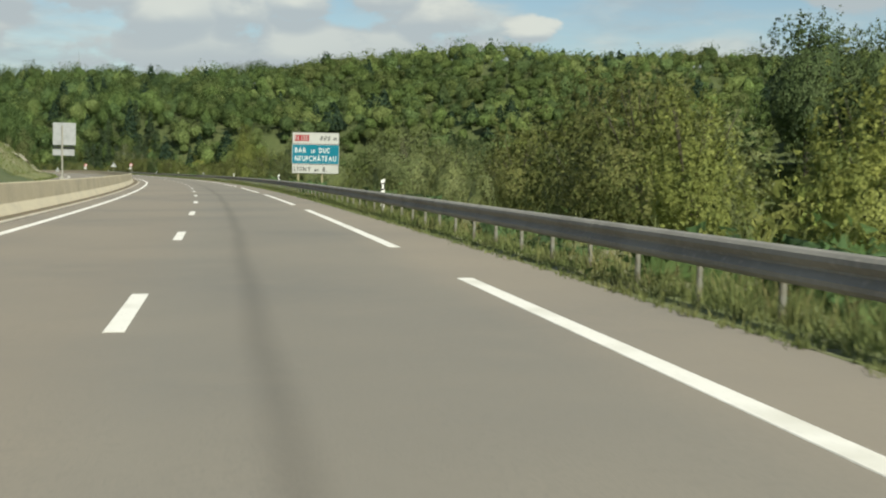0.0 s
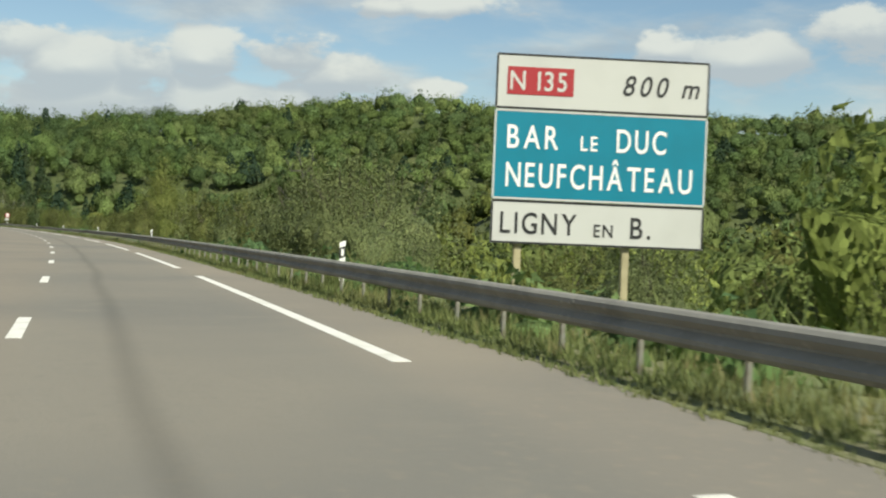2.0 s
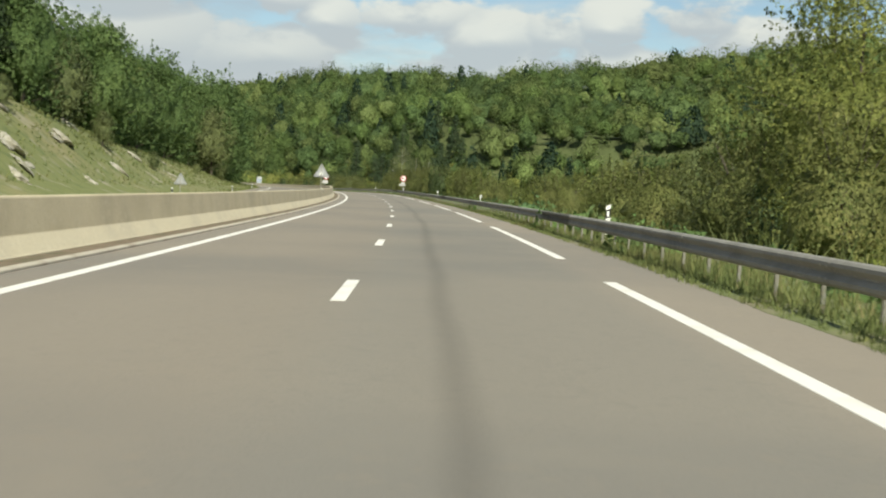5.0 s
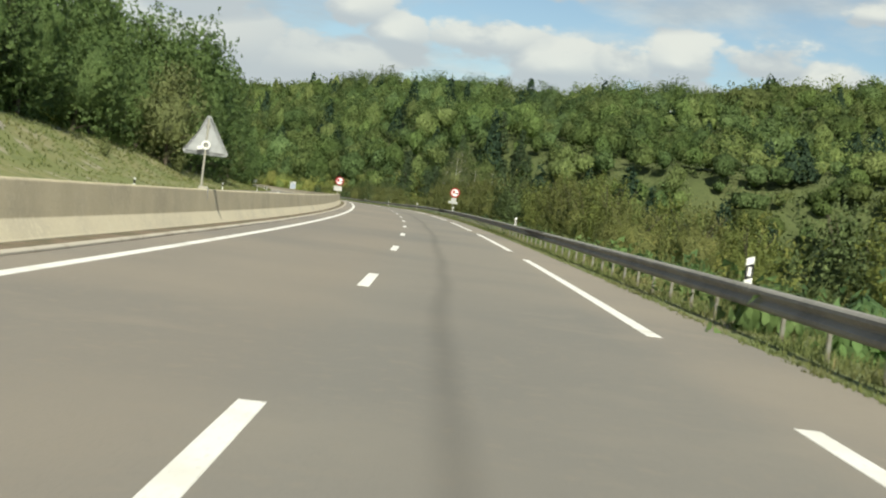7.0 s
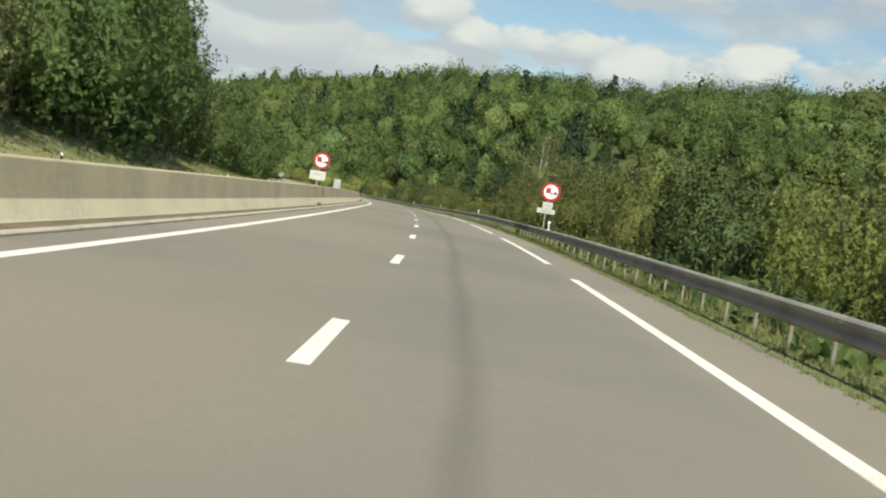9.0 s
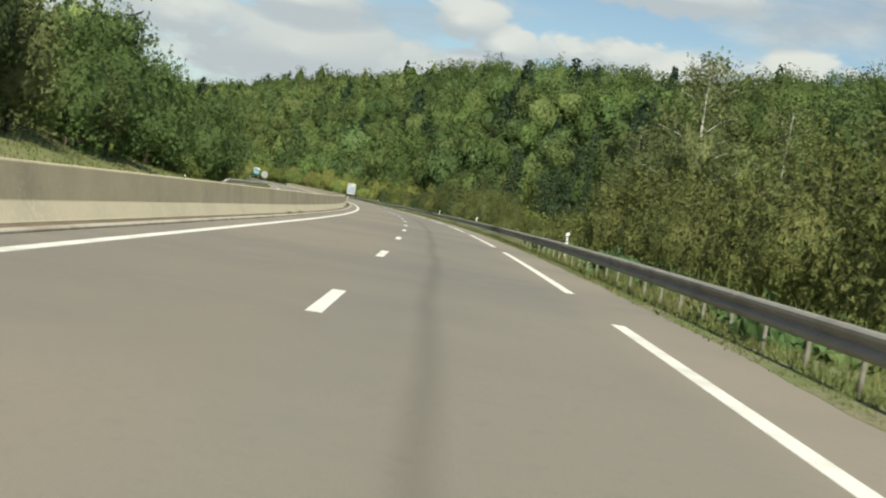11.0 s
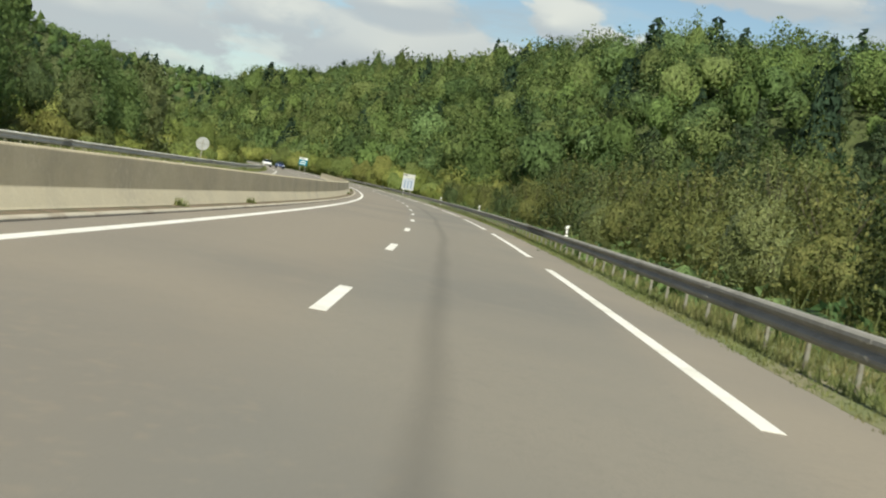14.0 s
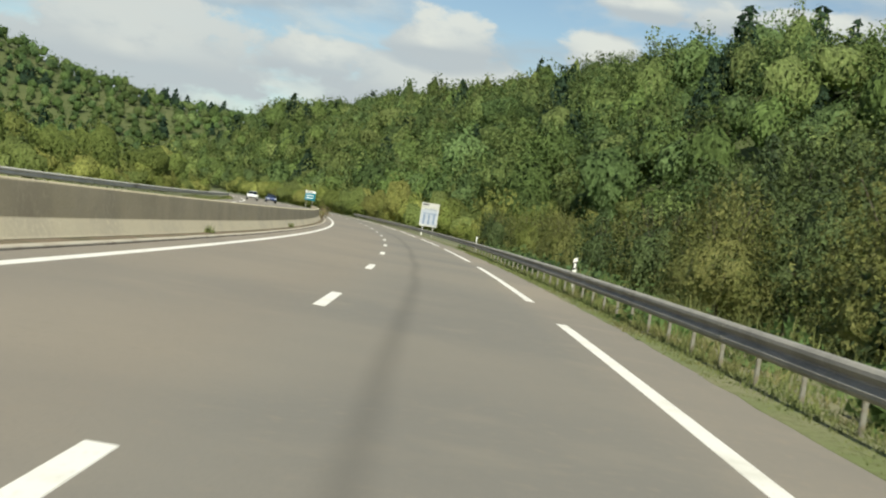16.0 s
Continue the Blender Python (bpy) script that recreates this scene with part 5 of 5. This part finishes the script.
def direction_sign():
    sign = new("direction_sign")
    sign.matrix_world = place(75.0, 7.48, 1.13, -13) @ Matrix.Diagonal((1, 1, 1.035, 1))
    tagged(sign, "white and green French direction sign on two posts", "road sign")
    w = 2.97
    for x in (-1.09, 0.42):
        part("post", from_bm("post", box_bm((0.10, 0.12, 3.7), (x, 0.10, 0.35), 0.008), SIGN_POST), sign)
    for name, z0, z1, mat, edge in (("top_panel", 1.785, 2.52, PANEL, BLACK), ("middle_panel", 0.585, 1.779, GREEN, PANEL), ("bottom_panel", 0.0, 0.579, PANEL, BLACK)):
        flat_box(name, w, z1 - z0, 0.035, 0, (z0 + z1) / 2, 0.0, mat, sign, "", 0.012)
        border(w - 0.03, z1 - z0 - 0.03, 0, (z0 + z1) / 2, -0.02, 0.026, edge, sign)
    flat_box("number_field", 0.92, 0.37, 0.006, -0.87, 2.16, -0.021, RED, sign)
    lettering("N 135", 0.36, -1.29, 2.04, -0.027, PANEL, sign, 1.0)
    lettering("800 m", 0.38, 0.28, 2.03, -0.022, BLACK, sign, 1.0, 0.25)
    lettering("BAR", 0.44, -1.30, 1.27, -0.022, WHITE, sign, 0.86)
    lettering("LE", 0.28, -0.28, 1.27, -0.022, WHITE, sign, 0.92)
    lettering("DUC", 0.44, 0.22, 1.27, -0.022, WHITE, sign, 0.78)
    lettering("NEUFCH\u00c2TEAU", 0.46, -1.30, 0.76, -0.022, WHITE, sign, 0.77)
    lettering("LIGNY", 0.40, -1.35, 0.14, -0.022, BLACK, sign, 0.93)
    lettering("EN", 0.24, -0.05, 0.13, -0.022, BLACK, sign, 1.0)
    lettering("B.", 0.40, 0.46, 0.13, -0.022, BLACK, sign, 1.0)


def lorry_sign(s, d, centre, base, wide_plate, label, r):
    sign = new("no_overtaking_sign")
    sign.matrix_world = place(s, d, 0, 0)
    tagged(sign, label, "road sign", "no overtaking signs")
    disc(0, r, 0.02, 0, ALU, sign, "backing", centre)
    disc(0, r * 0.74, 0.006, -0.014, WHITE, sign, "face", centre)
    disc(r * 0.74, r, 0.006, -0.014, RED, sign, "rim", centre)
    flat_box("red_lorry", 0.25, 0.27, 0.004, -0.13, centre + 0.05, -0.02, RED, sign, "red lorry symbol")
    bm = box_bm((0.13, 0.004, 0.12), (0.24, -0.02, centre - 0.04))
    for x, w, h, z in ((0.10, 0.14, 0.05, centre - 0.075), (0.06, 0.06, 0.05, centre - 0.115), (0.25, 0.06, 0.05, centre - 0.115)):
        bmesh.ops.create_cube(bm, size=1.0, matrix=Matrix.Translation((x, -0.02, z)) @ Matrix.Diagonal((w, 0.004, h, 1)))
    part("black_lorry", from_bm("black_lorry", bm, BLACK), sign, "black car symbol")
    if wide_plate:
        flat_box("small_plate", 0.50, 0.32, 0.015, -0.05, centre - 0.70, 0, PANEL, sign)
        flat_box("wide_plate", 0.92, 0.24, 0.015, -0.1, centre - 1.0, 0, PANEL, sign)
        flat_box("text_bar", 0.34, 0.08, 0.004, -0.05, centre - 0.70, -0.01, ALU, sign)
        flat_box("text_bar", 0.66, 0.07, 0.004, -0.1, centre - 1.0, -0.01, ALU, sign)
    else:
        flat_box("small_plate", 0.80, 0.46, 0.015, -0.1, centre - 0.76, 0, PANEL, sign)
        flat_box("text_bar", 0.5, 0.06, 0.004, -0.1, centre - 0.70, -0.01, ALU, sign)
    pole(sign, -0.1, base, centre + 0.3)


def triangle(side, z, y, parent, mat, name="plate"):
    bm = bmesh.new()
    h = side * 0.866
    front, back = [], []
    for k, (x, zz) in enumerate(((-side / 2, 0), (side / 2, 0), (0, h))):
        for lst, yy in ((front, y - 0.012), (back, y + 0.012)):
            cx, cz = 0, h / 3
            ax, az = (cx - x), (cz - zz)
            n = math.hypot(ax, az)
            px, pz = -az / n, ax / n
            o = 0.05
            lst.append(bm.verts.new((x + ax / n * 0.04 + px * -o, yy, z + zz + az / n * 0.04 + pz * -o)))
            lst.append(bm.verts.new((x + ax / n * 0.04 + px * o, yy, z + zz + az / n * 0.04 + pz * o)))
    f, b = bm.faces.new(front), bm.faces.new(back[::-1])
    for i in range(6):
        j = (i + 1) % 6
        bm.faces.new((front[j], front[i], back[i], back[j]))
    bmesh.ops.recalc_face_normals(bm, faces=bm.faces)
    return part(name, from_bm(name, bm, mat), parent)


def barrier_triangle():
    sign = new("warning_sign")
    sign.matrix_world = place(244.6, -5.30, 0.92, 4)
    tagged(sign, "grey back of a triangular warning sign clamped to the barrier", "road sign")
    triangle(1.22, 0.92, 0.0, sign, ALU)
    pole(sign, 0.0, 0.0, 1.85, 0.03, POST, -0.045)
    part("clamp", from_bm("clamp", box_bm((0.26, 0.12, 0.10), (0.06, -0.05, 0.03), 0.015), POST), sign)
    part("bracket", from_bm("bracket", box_bm((0.09, 0.10, 0.46), (0.16, -0.05, -0.17), 0.015), STEEL), sign)
    disc(0.07, 0.12, 0.04, -0.07, PLASTIC, sign, "cable_ring", 1.16)
    part("lamp_box", from_bm("lamp_box", box_bm((0.12, 0.09, 0.10), (-0.15, -0.07, 1.07), 0.012), PLASTIC), sign)
    part("upper_clamp", from_bm("upper_clamp", box_bm((0.12, 0.05, 0.05), (0, -0.05, 1.68), 0.01), POST), sign)


def small_triangle():
    sign = new("warning_sign")
    sign.matrix_world = place(243.0, -15.75, 0.0, 0)
    tagged(sign, "grey back of a low triangular warning sign beside the far verge", "road sign")
    triangle(1.0, 0.82, 0.0, sign, ALU)
    pole(sign, 0, -0.3, 1.4, 0.03, POST, -0.04)


def back_of_panel():
    sign = new("panel_sign")
    sign.matrix_world = place(50.5, -5.30, 0.92, 0)
    tagged(sign, "pale grey back of a square sign on the barrier", "road sign")
    flat_box("panel", 0.90, 0.92, 0.03, 0, 1.86, 0, ALU, sign, "", 0.01)
    flat_box("lower_plate", 0.86, 0.26, 0.03, -0.03, 1.10, 0, ALU, sign, "", 0.01)
    flat_box("gap_rail", 0.86, 0.07, 0.03, -0.03, 1.30, -0.03, BLACK, sign)
    pole(sign, -0.08, 0.0, 2.2, 0.035, POST, -0.05)
    part("clamp", from_bm("clamp", box_bm((0.2, 0.14, 0.10), (-0.08, -0.05, 0.04), 0.015), POST), sign)


def round_back():
    sign = new("round_sign")
    sign.matrix_world = place(519.0, -16.1, 0.0, 0)
    tagged(sign, "pale back of a round sign behind the far guard rail", "road sign")
    disc(0, 0.50, 0.025, 0, ALU, sign, "disc", 1.80)
    part("rail_bar", from_bm("rail_bar", box_bm((0.9, 0.04, 0.05), (0, -0.03, 1.82), 0.008), POST), sign)
    pole(sign, 0, -0.4, 2.1, 0.035, POST, -0.05)


def lane_panel():
    sign = new("lane_sign")
    sign.matrix_world = place(612.0, 6.5, 1.0, -4)
    tagged(sign, "tall white lane sign with dark header and blue columns", "road sign")
    w, h = 1.85, 2.45
    for x in (-0.55, 0.55):
        part("post", from_bm("post", box_bm((0.12, 0.10, 3.4), (x, 0.09, 0.6), 0.01), POST), sign)
    flat_box("panel", w, h * 0.8, 0.04, 0, h * 0.4, 0, PANEL, sign, "", 0.015)
    flat_box("header_panel", w, h * 0.19, 0.04, 0, h * 0.905, 0, PANEL, sign, "", 0.015)
    flat_box("header_bar", 0.62, 0.15, 0.004, -0.5, h * 0.92, -0.024, BLACK, sign)
    flat_box("field", w - 0.16, h * 0.8 - 0.42, 0.004, 0, h * 0.38, -0.024, PALE_BLUE, sign, "pale blue lane field")
    for z in (h * 0.73, h * 0.68):
        flat_box("text_bar", 1.3, 0.07, 0.004, 0.05, z, -0.024, SLATE, sign)
    for x in (-0.52, 0.0, 0.52):
        flat_box("lane_bar", 0.20, 1.05, 0.004, x, 0.75, -0.03, SLATE, sign)
    flat_box("cross_bar", 1.45, 0.09, 0.004, 0, 1.36, -0.03, SLATE, sign)


def green_panel():
    sign = new("direction_sign")
    sign.matrix_world = place(755.0, 5.9, 1.7, 0)
    tagged(sign, "distant green direction sign with a white head", "road sign")
    for x in (-0.7, 0.7):
        part("post", from_bm("post", box_bm((0.10, 0.10, 3.9), (x, 0.09, 0.2), 0.01), POST), sign)
    flat_box("panel", 2.3, 1.55, 0.04, 0, 0.78, 0, GREEN, sign, "", 0.015)
    flat_box("head_panel", 2.3, 0.5, 0.04, 0, 1.84, 0, WHITE, sign, "", 0.015)
    for z in (0.5, 1.05):
        flat_box("text_bar", 1.6, 0.2, 0.004, -0.1, z, -0.024, WHITE, sign)
    flat_box("text_bar", 1.2, 0.16, 0.004, -0.2, 1.84, -0.024, BLACK, sign)


direction_sign()
lorry_sign(334.3, 6.5, 2.5, -0.5, True, "round red-rimmed no-overtaking sign for lorries on the verge", 0.49)
lorry_sign(334.5, -5.20, 2.2, 0.88, False, "round red-rimmed no-overtaking sign for lorries on the barrier", 0.43)
barrier_triangle()
small_triangle()
back_of_panel()
round_back()
lane_panel()
green_panel()


def radio_mast(x, y, z, high):
    """A slim three-legged lattice mast with a whip aerial."""
    ob = new("radio_mast")
    ob.matrix_world = pose(x, y, z)
    tagged(ob, "slim grey lattice radio mast on the wooded ridge", "radio mast")
    corner = [(math.cos(a) * 0.8, math.sin(a) * 0.8) for a in (0.3, 2.39, 4.49)]
    for cx, cy in corner:
        v, f = tube([(cx, cy, 0), (cx * 0.45, cy * 0.45, high)], [0.09, 0.06], 6)
        part("leg", mesh_of("leg", v, f, ALU), ob)
    verts, faces = [], []
    for i in range(int(high / 2.5)):
        k0, k1 = 1 - 0.55 * i * 2.5 / high, 1 - 0.55 * (i + 1) * 2.5 / high
        for j in range(3):
            (ax, ay), (bx, by) = corner[j], corner[(j + 1 + i % 2) % 3]
            v, f = tube([(ax * k0, ay * k0, i * 2.5), (bx * k1, by * k1, (i + 1) * 2.5)], [0.035, 0.035], 4)
            faces += [tuple(n + len(verts) for n in face) for face in f]
            verts += v
    part("bracing", mesh_of("bracing", verts, faces, ALU), ob)
    v, f = tube([(0, 0, high - 0.5), (0, 0, high + 5)], [0.06, 0.02], 6)
    part("aerial", mesh_of("aerial", v, f, ALU), ob)


radio_mast(-152.0, 1289.0, 50.6, 68.0)


# ---- delineators ----
def delineator_template():
    ob = new("delineator")
    tagged(ob, "white plastic marker post with a slanted black band", "marker post", "marker posts along the road")

    def slab(name, z0, z1, rise, mat, grow=0.0):
        bm = bmesh.new()
        w, t = 0.065 + grow, 0.055 + grow
        top, bottom = [], []
        for x, y in ((-w, -t * 0.6), (w, -t * 0.6), (w * 0.55, t), (-w * 0.55, t)):
            slope = rise * (x / w) * 0.5
            bottom.append(bm.verts.new((x, y, z0 + slope * (z0 > 0.2))))
            top.append(bm.verts.new((x, y, z1 + slope)))
        bm.faces.new(bottom[::-1]), bm.faces.new(top)
        for i in range(4):
            j = (i + 1) % 4
            bm.faces.new((bottom[i], bottom[j], top[j], top[i]))
        part(name, from_bm(name, bm, mat), ob)

    slab("shaft", -0.3, 0.69, 0.05, PLASTIC)
    slab("black_band", 0.69, 0.92, 0.05, BLACK)
    slab("cap", 0.92, 1.03, 0.05, PLASTIC)
    part("reflector", from_bm("reflector", box_bm((0.06, 0.01, 0.15), (0, -0.04, 0.805), 0.003), WHITE), ob)
    return ob


first = delineator_template()
first.matrix_world = place(37.06, 5.95, 0.0, 0)
for s in (84.4, 135.9, 183.5, 231.7, 277.5, 328.0, 378.2, 430.2, 472.4, 523.5, 563.6, 612.0):
    copy_thing(first, place(s, 5.95, 0.0, 0))
for i, s in enumerate((37.06, 84.4, 135.9, 183.5, 231.7, 277.5, 328.0, 378.2, 430.2, 472.4, 523.5, 563.6)):
    grass("post_grass", "long grass grown up round the marker post's foot", 40, s - 0.5, s + 0.25, 5.5, 5.9, 0.55, 0.75, 0.016, 5, GRASS, 500 + i)
for s in (240.5, 284.0, 327.0, 378.0, 422.0, 446.4, 466.2, 510.5, 556.0):
    copy_thing(first, place(s, -15.95, -0.45, 180))

for i in range(5):
    guard_rail("guard_rail", -15.7, -1, 438 + 41.4 * i, 438 + 41.4 * (i + 1), "steel guard rail along the opposite carriageway, coloured pale as if sunlit", LIT_STEEL, 0.0 if i else 9.0)


# ---- cars ----
def car(s, d, turn, paint, label):
    ob = new("car")
    ob.matrix_world = place(s, d, 0.0, turn)
    tagged(ob, label, "car")
    side = [(-2.1, 0.35), (-2.12, 0.62), (-2.0, 0.86), (-1.0, 0.98), (1.35, 1.0), (2.02, 0.95), (2.1, 0.6), (2.05, 0.33)]
    bm = bmesh.new()
    rows = [[bm.verts.new((x, y, z)) for y, z in side] for x in (-0.86, 0.86)]
    for a, b in zip(*[range(8), [1, 2, 3, 4, 5, 6, 7, 0]]):
        bm.faces.new((rows[0][a], rows[0][b], rows[1][b], rows[1][a]))
    bm.faces.new(rows[0][::-1]), bm.faces.new(rows[1])
    bmesh.ops.recalc_face_normals(bm, faces=bm.faces)
    bmesh.ops.bevel(bm, geom=bm.edges[:], offset=0.07, segments=2, affect="EDGES")
    part("body", from_bm("body", bm, paint, True), ob)
    bm = bmesh.new()
    low = [bm.verts.new((x, y, 0.96)) for x, y in ((-0.76, -1.15), (0.76, -1.15), (0.76, 1.7), (-0.76, 1.7))]
    high = [bm.verts.new((x, y, 1.42)) for x, y in ((-0.60, -0.25), (0.60, -0.25), (0.60, 1.15), (-0.60, 1.15))]
    for i in range(4):
        j = (i + 1) % 4
        bm.faces.new((low[i], low[j], high[j], high[i]))
    bm.faces.new(high)
    part("window", from_bm("window", bm, CAR_GLASS), ob, "dark tinted car windows")
    part("roof", from_bm("roof", box_bm((1.22, 1.45, 0.05), (0, 0.45, 1.43), 0.02), paint), ob)
    for x in (-0.80, 0.80):
        for y in (-1.3, 1.3):
            wheel = part("wheel", None, ob)
            v, f = tube([(x - 0.1, y, 0.32), (x + 0.1, y, 0.32)], [0.32, 0.32], 20)
            part("tyre", mesh_of("tyre", v, f, BLACK), wheel)
            v, f = tube([(x - 0.105, y, 0.32), (x + 0.105, y, 0.32)], [0.2, 0.2], 14)
            part("rim", mesh_of("rim", v, f, ALU), wheel)
        part("headlight", from_bm("headlight", box_bm((0.34, 0.06, 0.15), (x * 0.75, -2.09, 0.72), 0.02), WHITE), ob, "clear headlight")
    part("bumper", from_bm("bumper", box_bm((1.3, 0.05, 0.16), (0, -2.11, 0.48), 0.02), BLACK), ob)


CAR_GLASS = material("car_glass", (0.02, 0.025, 0.03), 0.1, spec=0.8)
CAR_WHITE = material("car_white", (0.75, 0.75, 0.74), 0.3, spec=0.6)
CAR_BLUE = material("car_blue", (0.025, 0.05, 0.16), 0.3, spec=0.6)
car(690.0, -11.9, 0, CAR_WHITE, "white hatchback coming along the opposite carriageway")
car(697.0, -8.4, 0, CAR_BLUE, "dark blue hatchback coming along the opposite carriageway")


def barrier_bush():
    """A dry bush leaning over the kerb where the barrier bends away."""
    ob = shrub_template(61, 1.5, 1.7, 900, 0.09, DRY_LEAF, 0.5, 9, "bush", "dry brownish bush growing over the kerb by the barrier")
    ob.matrix_world = place(600.0, -4.55, 0.0)


barrier_bush()
